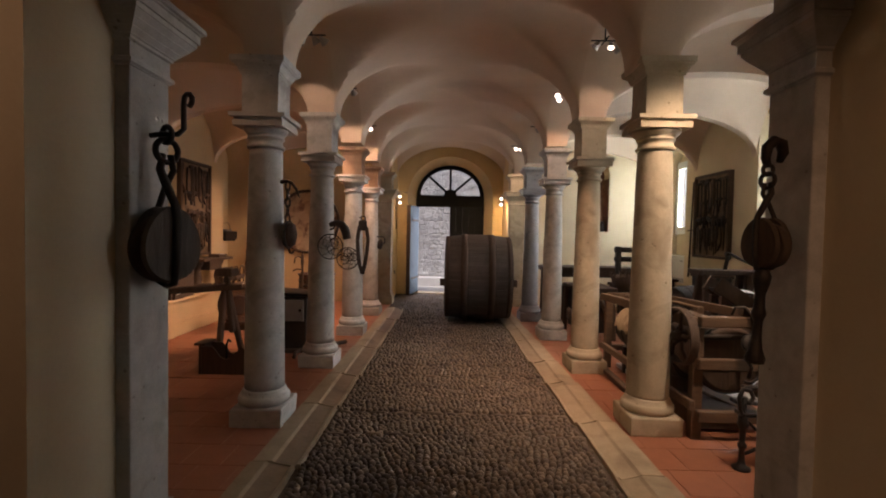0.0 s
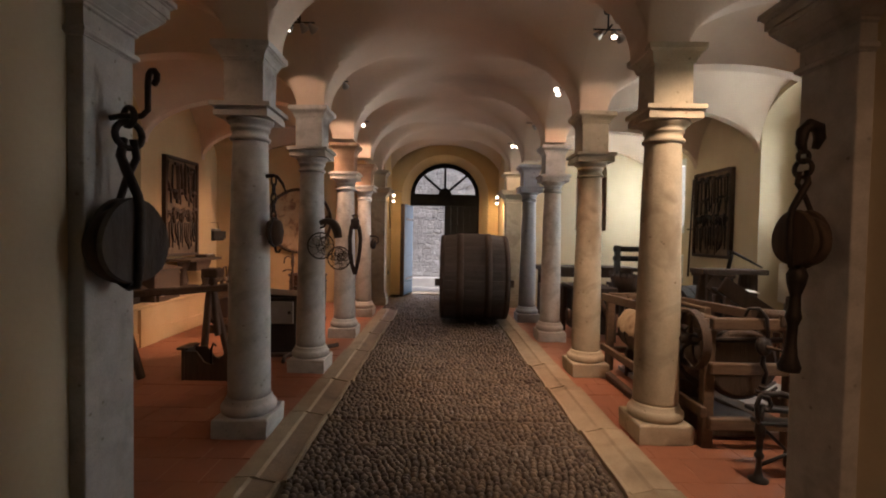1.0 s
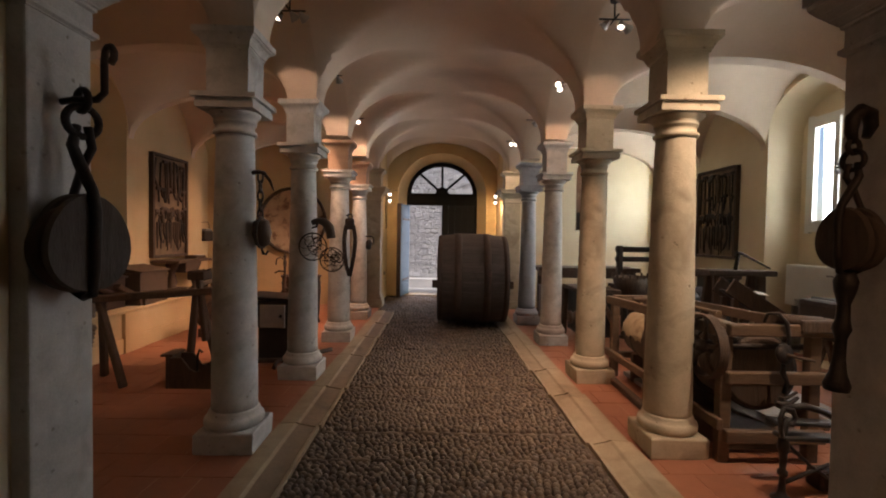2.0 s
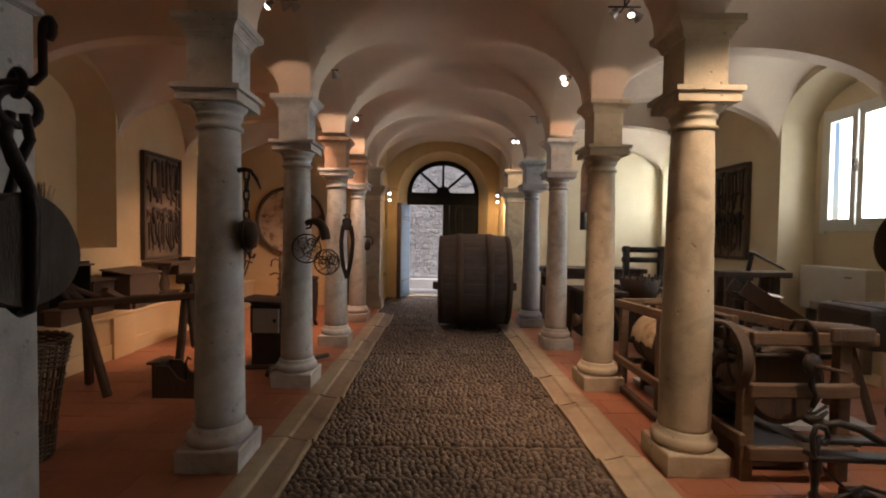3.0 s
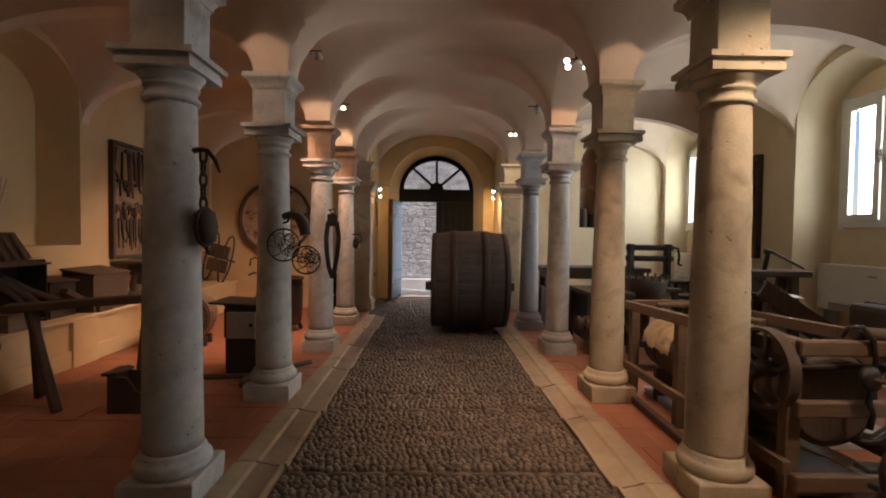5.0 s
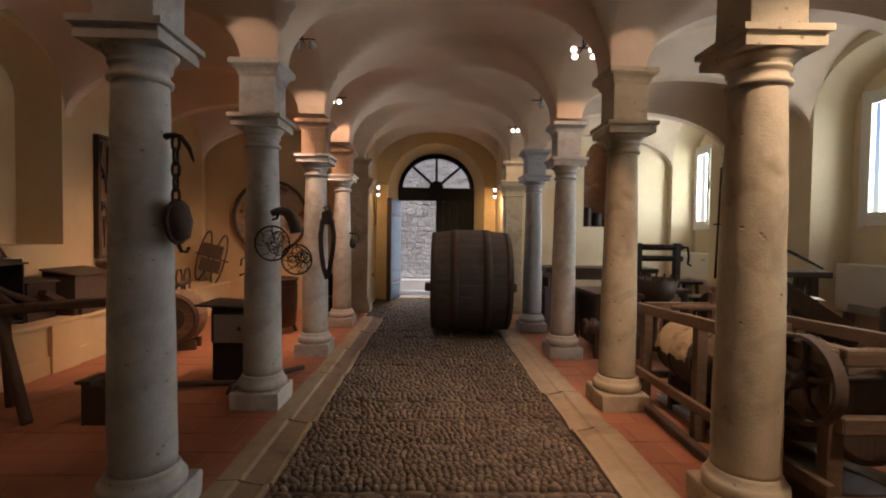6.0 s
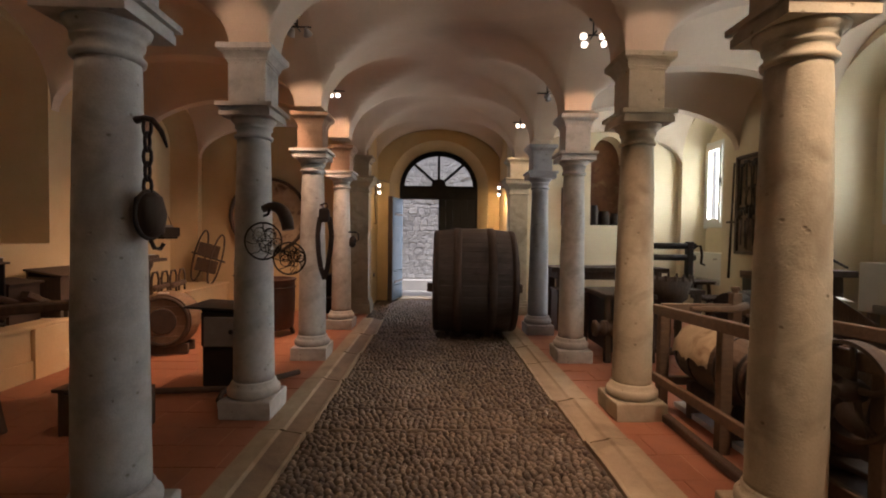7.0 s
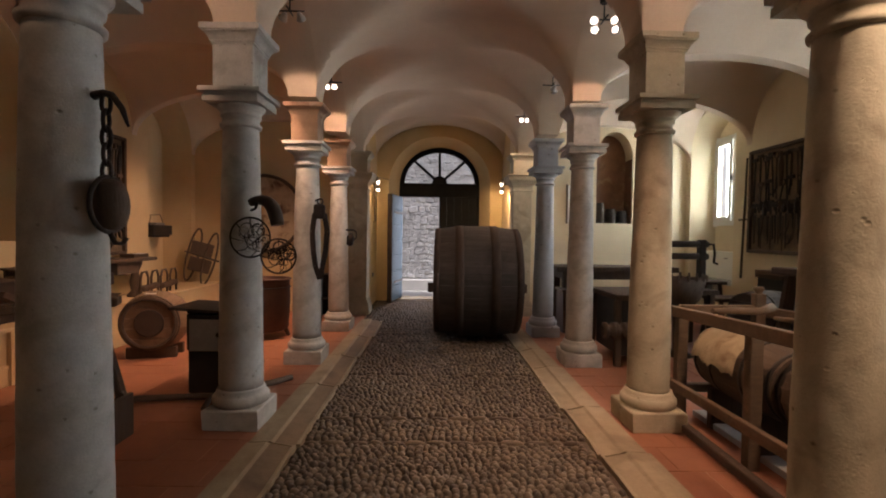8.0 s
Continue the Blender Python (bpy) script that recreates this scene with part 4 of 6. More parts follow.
# ---- tool boards ----
def tool_board(x, y0, y1, z0, z1, face, label, back, tool_mats, seed, name="tool_board"):
    """A framed board of hand tools on a side wall; face: the way into the hall."""
    c = empty(name, x, (y0 + y1) / 2, (z0 + z1) / 2, label, "tool board", "boards of hand tools")
    hy, hz = (y1 - y0) / 2, (z1 - z0) / 2
    x0, x1 = sorted((0, face * 0.03))
    part("backboard", box(x0, -hy, -hz, x1, hy, hz, 0.004), back, c)
    for s in (-1, 1):
        a, b = sorted((0.0, face * 0.07))
        part("frame_rail", box(a, s * (hy - 0.02) - 0.025, -hz, b, s * (hy - 0.02) + 0.025, hz, 0.006), WOOD, c)
        part("frame_rail", box(a, -hy + 0.046, s * (hz - 0.02) - 0.025, b, hy - 0.046, s * (hz - 0.02) + 0.025, 0.006), WOOD, c)
    rnd = random.Random(seed)
    # long tools above, a crowded shelf of small ones, thin ones below
    for top, lo, hi, step, kinds in ((0.05, 0.45, 0.68, 0.085, (0, 1, 2, 3)), (0.50, 0.12, 0.22, 0.042, (0, 2, 3)), (0.62, 0.30, 0.50, 0.05, (1, 4, 4, 4)), (0.28, 0.22, 0.34, 0.13, (3, 1, 0))):
        y = -hy + 0.09 + rnd.uniform(0, 0.05)
        while y < hy - 0.09:
            zc = hz - 0.02 - 2 * hz * (top + rnd.uniform(-0.02, 0.03))
            ln = min(rnd.uniform(lo, hi), zc + hz - 0.05)
            kind = rnd.choice(kinds)
            px = face * rnd.uniform(0.045, 0.065)
            sway = rnd.uniform(-0.05, 0.05)
            b = bmesh.new()
            if kind == 0:
                add_beam(b, (px, y, zc), (px, y + sway, zc - ln), 0.025, 0.02)
                add_box(b, px - 0.015, y - 0.05, zc - 0.05, px + 0.015, y + 0.06, zc, 0.008)
            elif kind == 1:
                add_tube(b, [(px, y, zc), (px, y + sway, zc - ln * 0.55), (px, y + 0.05, zc - ln * 0.85), (px, y + 0.10, zc - ln * 0.9), (px, y + 0.13, zc - ln * 0.7)], [0.013, 0.016, 0.014, 0.011, 0.006], 6)
            elif kind == 2:
                add_tube(b, [(px, y, zc), (px, y + sway * 0.5, zc - ln * 0.4), (px, y + sway, zc - ln)], [0.014, 0.034, 0.022], 8)
            elif kind == 3:
                add_tube(b, circle((px, y, zc - 0.05), 0.042, 14, "x"), 0.010, 6, True)
                add_beam(b, (px, y, zc - 0.09), (px, y + sway, zc - ln), 0.02, 0.022)
            else:
                add_tube(b, [(px, y, zc), (px, y + sway * 0.3, zc - ln * 0.6), (px, y + sway * 0.3, zc - ln)], [0.016, 0.011, 0.007], 6)
            part("hand_tool", b, tool_mats[rnd.randrange(len(tool_mats))], c)
            y += step * rnd.uniform(0.75, 1.3)
    return c


tool_board(XL, 7.54, 8.52, 1.12, 2.74, 1, "dark framed board crowded with old hand tools", BOARD, (IRON, WOOD, WOOD), 4)
tool_board(XR, 7.62, 8.70, 1.24, 2.72, -1, "weathered board with saddlery and hand tools", BOARD, (LEATHER, WOOD, IRON), 9)
b = bmesh.new()
add_rod(b, (0, 0, -0.9), (0, 0, 0.9), 0.018, 0.014)
add_beam(b, (0, -0.12, -0.02), (0, 0.12, -0.02), 0.02, 0.03)
tagged(mesh_ob("wooden_pole", b, WOOD), "long dark wooden pole leaning beside tool board", "pole").matrix_basis = pose(XR - 0.05, 8.80, 1.75, 0, 1.5, 0)


def round_tray():
    c = empty("round_tray", -3.22, Y_END - 0.06, 1.80, "large round mottled wooden tray on the wall", "tray")
    part("tray_rim", lathe([(0.66, -0.03), (0.72, -0.03), (0.72, 0.05), (0.68, 0.05), (0.66, 0.0)], 48, pose(0, 0, 0, 90, 0, 0), cap=False), WOOD, c)
    part("tray_bottom", lathe([(0.67, -0.02), (0.67, 0.0)], 48, pose(0, 0, 0, 90, 0, 0)), TRAYFACE, c, "rusty brown and ochre mottled face")


round_tray()


# ---- left aisle: bench, box, basket, stove ----
def shaving_bench():
    c = empty("shaving_horse", -3.05, 5.28, 0, "rough dark wooden shaving horse on splayed legs", "bench")
    b = bmesh.new()
    add_beam(b, (-0.62, -0.20, 0.84), (0.52, 0.26, 0.90), 0.17, 0.07, 0.012)
    part("beam", b, WOOD, c)
    for p, q in (((-0.45, -0.16, 0.82), (-0.12, -0.30, 0.0)), ((-0.45, -0.12, 0.82), (-0.56, 0.06, 0.0)), ((0.36, 0.22, 0.86), (0.48, 0.38, 0.0)), ((0.34, 0.18, 0.86), (0.36, -0.02, 0.0))):
        b = bmesh.new()
        add_beam(b, p, q, 0.06, 0.075, 0.012)
        part("leg", b, WOOD, c)
    b = bmesh.new()
    add_beam(b, (0.42, 0.22, 0.35), (0.36, 0.20, 1.06), 0.05, 0.09, 0.012)
    add_box(b, 0.28, 0.10, 1.02, 0.46, 0.30, 1.12, 0.02)
    part("clamp_arm", b, WOOD, c, "upright clamping arm with block head")


shaving_bench()


def tool_box():
    c = empty("feed_box", -2.48, 5.06, 0, "low dark wooden box with notched ends", "box")
    outline = [(-0.235, 0.0), (0.235, 0.0), (0.235, 0.27), (0.20, 0.31), (0.13, 0.24), (0.07, 0.18), (0.02, 0.165), (-0.04, 0.19), (-0.08, 0.25), (-0.12, 0.30), (-0.235, 0.30)]
    for y in (-0.10, 0.12):
        b = bmesh.new()
        f0 = [b.verts.new((px, y, pz)) for px, pz in outline]
        f1 = [b.verts.new((px, y + 0.025, pz)) for px, pz in outline]
        b.faces.new(f0)
        b.faces.new(f1[::-1])
        for i in range(len(outline)):
            j = (i + 1) % len(outline)
            b.faces.new((f0[j], f0[i], f1[i], f1[j]))
        part("side_panel", b, WOOD, c)
    for s, h in ((-1, 0.34), (1, 0.30)):
        part("end_panel", box(s * 0.25 - 0.015, -0.11, 0.0, s * 0.25 + 0.015, 0.155, h, 0.008), WOOD, c)
    part("bottom", box(-0.235, -0.074, 0.01, 0.235, 0.119, 0.03), WOOD, c)
    part("lip", box(-0.32, -0.10, 0.31, -0.20, 0.145, 0.335, 0.006), WOOD, c)
    b = bmesh.new()
    add_tube(b, [(-0.02, 0.02, 0.03), (-0.02, 0.02, 0.30), (0.0, 0.02, 0.36), (0.03, 0.02, 0.33)], 0.012, 6)
    part("iron_pin", b, IRON, c)


tool_box()


def basket():
    c = empty("wicker_basket", -2.94, 3.78, 0, "tall brown wicker basket with flared rim", "basket")
    H = 0.80
    rad = lambda z: 0.20 + 0.10 * (z / H) ** 1.3
    for k in range(38):
        a = 2 * math.pi * k / 38
        b = bmesh.new()
        add_tube(b, [(rad(z) * math.cos(a), rad(z) * math.sin(a), z) for z in (0.0, 0.2, 0.4, 0.6, H)], 0.008, 5)
        part("stake", b, WICKER, c)
    b = bmesh.new()
    z = 0.02
    i = 0
    while z < H:
        pts = []
        for k in range(52):
            a = 2 * math.pi * k / 52
            r = rad(z) + (0.010 if (k // 2 + i) % 2 else -0.008)
            pts.append((r * math.cos(a), r * math.sin(a), z + 0.003 * math.sin(k)))
        add_tube(b, pts, 0.0075, 5, True)
        z += 0.0155 if z < 0.16 or z > 0.55 else 0.075
        i += 1
    part("weave", b, WICKER, c)
    b = bmesh.new()
    for k in range(3):
        add_tube(b, [((rad(H) + 0.012 * math.sin(k * 2.1 + 9 * a)) * math.cos(a), (rad(H) + 0.012 * math.sin(k * 2.1 + 9 * a)) * math.sin(a), H + 0.012 * math.cos(k * 2.1 + 9 * a)) for a in [2 * math.pi * j / 60 for j in range(60)]], 0.010, 5, True)
    part("rim", b, WICKER, c, "plaited wicker rim")
    part("bottom", lathe([(0.19, 0.005), (0.19, 0.02)], 24), WICKER, c)


basket()


def stove():
    c = empty("iron_stove", -2.12, 6.20, 0, "black cabinet stove with grey metal door", "stove")
    part("base", box(-0.13, -0.20, 0.02, 0.22, 0.22, 0.40, 0.012), BLACKPAINT, c)
    part("body", box(-0.14, -0.21, 0.40, 0.23, 0.23, 0.72, 0.012), BLACKPAINT, c)
    part("door", box(-0.10, -0.245, 0.40, 0.20, -0.212, 0.68, 0.012), GREYMETAL, c, "grey metal front panel")
    part("door_knob", lathe([(0.018, 0), (0.022, 0.02), (0.012, 0.03)], 12, pose(0.16, -0.246, 0.55, 90, 0, 0)), IRON, c)
    part("top", box(-0.32, -0.25, 0.745, 0.30, 0.27, 0.765, 0.004, pose(0, 0, 0, 0, 3, 0)), BLACKPAINT, c)
    part("collar", box(-0.16, -0.16, 0.715, 0.18, 0.18, 0.755, 0.01), BLACKPAINT, c)
    for sx in (-0.09, 0.18):
        for sy in (-0.16, 0.18):
            part("foot", box(sx - 0.03, sy - 0.03, 0.0, sx + 0.03, sy + 0.03, 0.03, 0.006), BLACKPAINT, c)


stove()


def drag_pole():
    c = empty("drag_pole", -2.35, 5.85, 0, "dark wooden drag pole lying on the tiles", "pole")
    b = bmesh.new()
    add_tube(b, [(-0.38, -0.24, 0.03), (-0.2, -0.08, 0.05), (0.1, -0.02, 0.045), (0.45, 0.0, 0.05), (0.9, 0.5, 0.06)], 0.028, 8)
    part("pole", b, WOOD, c)
    b = bmesh.new()
    add_tube(b, [(0.42, -0.22, 0.02), (0.40, -0.10, 0.05), (0.44, 0.0, 0.06), (0.5, 0.08, 0.02)], 0.024, 8)
    part("yoke", b, WOOD, c)


drag_pole()


def tub():
    c = empty("copper_tub", -2.42, 8.35, 0, "dull copper wash boiler on dark stand", "tub")
    part("vat", lathe([(0.26, 0.10), (0.30, 0.14), (0.32, 0.55), (0.31, 0.78), (0.335, 0.80), (0.335, 0.82), (0.30, 0.82), (0.29, 0.5), (0.1, 0.14)], 32), COPPER, c)
    for k in range(3):
        a = 2.1 * k + 0.4
        b = bmesh.new()
        add_beam(b, (0.24 * math.cos(a), 0.24 * math.sin(a), 0.14), (0.30 * math.cos(a), 0.30 * math.sin(a), 0), 0.05, 0.05)
        part("foot", b, WOOD, c)
    b = bmesh.new()
    add_tube(b, circle((0, 0, 0.70), 0.325, 30, "z"), 0.008, 6, True)
    part("band", b, IRON, c)
    d = empty("spoked_rack", -2.15, 7.15, 0, "leaning dark wooden crank stand", "stand")
    for p, q in (((-0.10, 0.0, 0.62), (0.16, -0.10, 0.0)), ((-0.10, 0.05, 0.62), (-0.16, 0.25, 0.0)), ((-0.14, 0.02, 0.62), (-0.2, -0.15, 0.0))):
        b = bmesh.new()
        add_beam(b, p, q, 0.04, 0.05)
        part("leg", b, WOOD, d)
    b = bmesh.new()
    add_tube(b, circle((-0.1, 0.0, 0.60), 0.13, 22, "y"), 0.02, 6, True)
    part("wheel", b, IRON, d)
    part("top", box(-0.22, -0.10, 0.62, 0.02, 0.14, 0.66, 0.01), WOOD, d)
    part("spindle_post", lathe([(0.022, 0.66), (0.026, 0.75), (0.014, 0.80), (0.024, 0.90), (0.015, 1.0), (0.028, 1.10), (0.018, 1.16), (0.024, 1.2), (0.006, 1.24)], 12, pose(-0.16, 0.0, 0)), WOOD, d)
    b = bmesh.new()
    add_tube(b, [(-0.16, 0, 1.15), (-0.22, -0.02, 1.19), (-0.27, -0.03, 1.16), (-0.28, -0.03, 1.08)], 0.010, 6)
    part("flyer", b, IRON, d)
    b = bmesh.new()
    add_tube(b, [(-0.16, 0, 0.98), (-0.24, -0.02, 0.99), (-0.30, -0.02, 0.96)], 0.012, 6)
    part("side_arm", b, WOOD, d)


tub()


def fire_box():
    c = empty("iron_firebox", -1.93, 10.05, 0, "tall open black iron box on floor", "box")
    part("back_panel", box(-0.16, 0.15, 0, 0.16, 0.17, 0.72, 0.004), BLACKPAINT, c)
    for s in (-1, 1):
        part("side_panel", box(s * 0.16 - 0.01, -0.16, 0, s * 0.16 + 0.01, 0.15, 0.72, 0.004), BLACKPAINT, c)
    part("top", box(-0.18, -0.17, 0.72, 0.18, 0.18, 0.74, 0.004), BLACKPAINT, c)
    part("shelf", box(-0.15, -0.15, 0.3, 0.15, 0.149, 0.32), BLACKPAINT, c)


fire_box()


# ---- on the ledge ----
LEDGE = 0.54


def chest(x, y, w, d, h, label, slope=0.0, rz=0, mat=None):
    mat = mat or WOOD
    c = empty("wooden_chest", x, y, LEDGE, label, "chest", rz=rz)
    t = 0.02
    part("front_panel", box(d / 2 - t, -w / 2, 0, d / 2, w / 2, h, 0.005), mat, c)
    part("back_panel", box(-d / 2, -w / 2, 0, -d / 2 + t, w / 2, h + slope, 0.005), mat, c)
    for s in (-1, 1):
        part("side_panel", box(-d / 2 + t, s * (w / 2 - t / 2) - t / 2, 0, d / 2 - t, s * (w / 2 - t / 2) + t / 2, h, 0.004), mat, c)
    a = math.degrees(math.atan2(slope, d))
    part("lid", box(-d / 2 - 0.02, -w / 2 - 0.02, -0.002, d / 2 + 0.03, w / 2 + 0.02, 0.022, 0.006, pose(0, 0, h + slope / 2 + 0.004, 0, a, 0)), mat, c)
    return c


chest(-4.22, 6.92, 0.62, 0.36, 0.43, "large dark chest with slanting lid on ledge", 0.06)
chest(-4.09, 5.62, 0.28, 0.17, 0.15, "small brown wooden box on the ledge", 0.0, 0, TAN)


chest(-4.33, 6.36, 0.36, 0.28, 0.38, "dark wooden case on the ledge beside the chest", 0.03, 0, HOOPWOOD)


def lectern():
    c = empty("display_stand", -4.31, 5.84, LEDGE, "dark slanted display stand with old implements", "stand")
    for y in (-0.30, 0.28):
        part("side_panel", box(-0.17, y, 0, 0.13, y + 0.02, 0.60, 0.004), BLACKPAINT, c)
    part("back_panel", box(-0.185, -0.30, 0, -0.171, 0.30, 0.60, 0.003), BLACKPAINT, c)
    part("bottom", box(-0.17, -0.279, 0.02, 0.13, 0.279, 0.04), BLACKPAINT, c)
    part("shelf", box(-0.185, -0.32, 0.60, 0.16, 0.32, 0.622, 0.005), WOOD, c)
    b = box(-0.02, -0.24, 0.0, 0.02, 0.22, 0.36, 0.012, pose(0.05, 0, 0.63, 0, -34, 0))
    part("slanted_panel", b, WOOD, c)
    for k in range(4):
        b = bmesh.new()
        add_beam(b, (0.09, -0.22 + 0.11 * k, 0.66), (-0.10, -0.20 + 0.11 * k, 0.92), 0.03, 0.03, 0.008)
        part("slat", b, TAN, c)
    part("foot_rail", box(0.09, -0.28, 0.622, 0.13, 0.28, 0.66, 0.006), WOOD, c)
    part("label_card", box(0.05, 0.12, 0.662, 0.15, 0.27, 0.666), PAPER, c, "white paper label card")
    # old implements leaning out of the open case
    for y0, y1, z1, r in ((-0.12, 0.22, 0.10, 0.045), (-0.02, 0.34, 0.22, 0.038), (-0.20, 0.08, 0.07, 0.032)):
        b = bmesh.new()
        add_tube(b, [(-0.05, y0, 0.50), (0.08, (y0 + y1) / 2, 0.32), (0.20, y1, z1)], [r * 0.8, r, r * 0.7], 10)
        part("implement", b, HOOPWOOD, c)
    d = empty("reaping_tool", -4.12, 6.55, LEDGE, "dark slanted wooden tool resting on ledge", "tool")
    b = bmesh.new()
    add_beam(b, (0, -0.28, 0.30), (0.04, 0.22, 0.03), 0.09, 0.06)
    part("handle", b, WOOD, d)
    part("block", box(-0.10, 0.10, 0, 0.12, 0.34, 0.09, 0.01), WOOD, d)
    e = empty("label_card", -4.05, 6.78, LEDGE + 0.10, "tilted white paper label card", "label")
    part("card", box(-0.06, -0.09, 0, 0.06, 0.09, 0.004, 0, pose(0, 0, 0.0, 0, 25, 0)), PAPER, e)
    part("support", box(-0.03, -0.03, -0.10, 0.03, 0.03, -0.02, 0.006), WOOD, e)


lectern()


def broom():
    c = empty("straw_bundle", -4.66, 6.0, 1.32, "upright bundle of dry straw in the niche", "straw")
    b = bmesh.new()
    rnd = random.Random(7)
    for k in range(70):
        a, r = rnd.uniform(0, 6.28), rnd.uniform(0.0, 0.05)
        p = (r * math.cos(a), r * math.sin(a), 0.22)
        s = rnd.uniform(1.5, 3.6)
        add_tube(b, [(p[0] * 0.5, p[1] * 0.5, 0.02), p, (p[0] * s, p[1] * s, rnd.uniform(0.6, 0.78))], [0.004, 0.004, 0.002], 4)
    part("straw", b, WICKER, c)
    b = bmesh.new()
    add_tube(b, circle((0, 0, 0.24), 0.05, 16, "z"), 0.012, 6, True)
    part("tie", b, LEATHER, c)


broom()


def shelf_table():
    c = empty("work_shelf", -4.26, 8.05, LEDGE, "narrow dark work shelf on turned supports", "shelf")
    part("top", box(-0.22, -0.52, 0.50, 0.22, 0.52, 0.545, 0.008), WOOD, c)
    for y in (-0.36, 0.34):
        part("support", lathe([(0.10, 0), (0.10, 0.03), (0.05, 0.08), (0.075, 0.2), (0.045, 0.34), (0.09, 0.46), (0.09, 0.5)], 16, pose(0.02, y, 0)), WOOD, c)
    part("drawer", box(-0.16, -0.22, 0.34, 0.16, 0.2, 0.498, 0.01), WOOD, c)
    d = empty("yarn_winder", -4.22, 8.35, LEDGE + 0.545, "small dark tool lying on work shelf", "tool")
    part("body", box(-0.1, -0.16, 0, 0.1, 0.16, 0.05, 0.015), WOOD, d)
    part("label_card", box(0.0, -0.06, 0.051, 0.1, 0.08, 0.054), PAPER, d)
    e = empty("wooden_trough", -4.2, 7.62, LEDGE, "low dark wooden trough on the ledge", "trough")
    part("body", box(-0.12, -0.2, 0, 0.12, 0.2, 0.10, 0.02), WOOD, e)
    part("rim", box(-0.14, -0.22, 0.10, 0.14, 0.22, 0.12, 0.006), WOOD, e)


shelf_table()


def ox_yokes():
    for y in (8.55, 9.02):
        c = empty("neck_yoke", -4.16, y, LEDGE, "bent dark wooden neck yoke on ledge", "yoke", "yokes on the ledge")
        for dy in (-0.12, 0.12):
            b = bmesh.new()
            add_tube(b, [(0.02, dy - 0.08, 0.0), (0.02, dy - 0.08, 0.24), (0.02, dy - 0.05, 0.33), (0.02, dy + 0.05, 0.34), (0.02, dy + 0.09, 0.25), (0.02, dy + 0.08, 0.0)], 0.016, 6)
            part("bow", b, WOOD, c)
        b = bmesh.new()
        add_beam(b, (0.02, -0.20, 0.10), (0.02, 0.20, 0.13), 0.09, 0.08, 0.02)
        part("crossbar", b, WOOD, c)
    c = empty("wheeled_frame", -4.20, 10.12, LEDGE, "dark two-hooped wooden carrying frame leaning on wall", "wheel frame")
    lean = pose(0, 0, 0.47, 0, 15, 0)
    for dx in (-0.15, 0.15):
        b = bmesh.new()
        add_tube(b, [lean @ Vector((dx + 0.095 * math.cos(a), 0.01 * math.cos(a), 0.47 * math.sin(a))) for a in [2 * math.pi * k / 36 for k in range(36)]], 0.017, 6, True)
        part("rim", b, WOOD, c)
    for z, dx in ((0.13, 0.0), (-0.15, 0.03)):
        b = bmesh.new()
        add_beam(b, lean @ Vector((dx - 0.20, -0.03, z)), lean @ Vector((dx + 0.16, 0.03, z)), 0.03, 0.24, 0.008)
        part("plank", b, WOOD, c)
    b = bmesh.new()
    add_rod(b, lean @ Vector((-0.30, 0.0, 0.02)), lean @ Vector((0.32, 0.0, 0.0)), 0.016)
    part("axle", b, IRON, c)
    d = empty("hanging_box", XL - 0.20, 9.66, 1.45, "dark small wooden box with wire handle", "box")
    part("body", box(-0.11, -0.26, -0.06, 0.11, 0.26, 0.10, 0.008), BLACKPAINT, d)
    part("lid", box(-0.10, -0.15, 0.10, 0.08, 0.10, 0.14, 0.006), GREYMETAL, d)
    b = bmesh.new()
    add_tube(b, [(0, -0.2, 0.10), (0, -0.16, 0.26), (0, 0.1, 0.28), (0, 0.2, 0.10)], 0.005, 6)
    part("handle", b, IRON, d)
    part("bracket", box(-0.16, -0.2, -0.10, 0.10, 0.2, -0.06, 0.004), IRON, d)


ox_yokes()


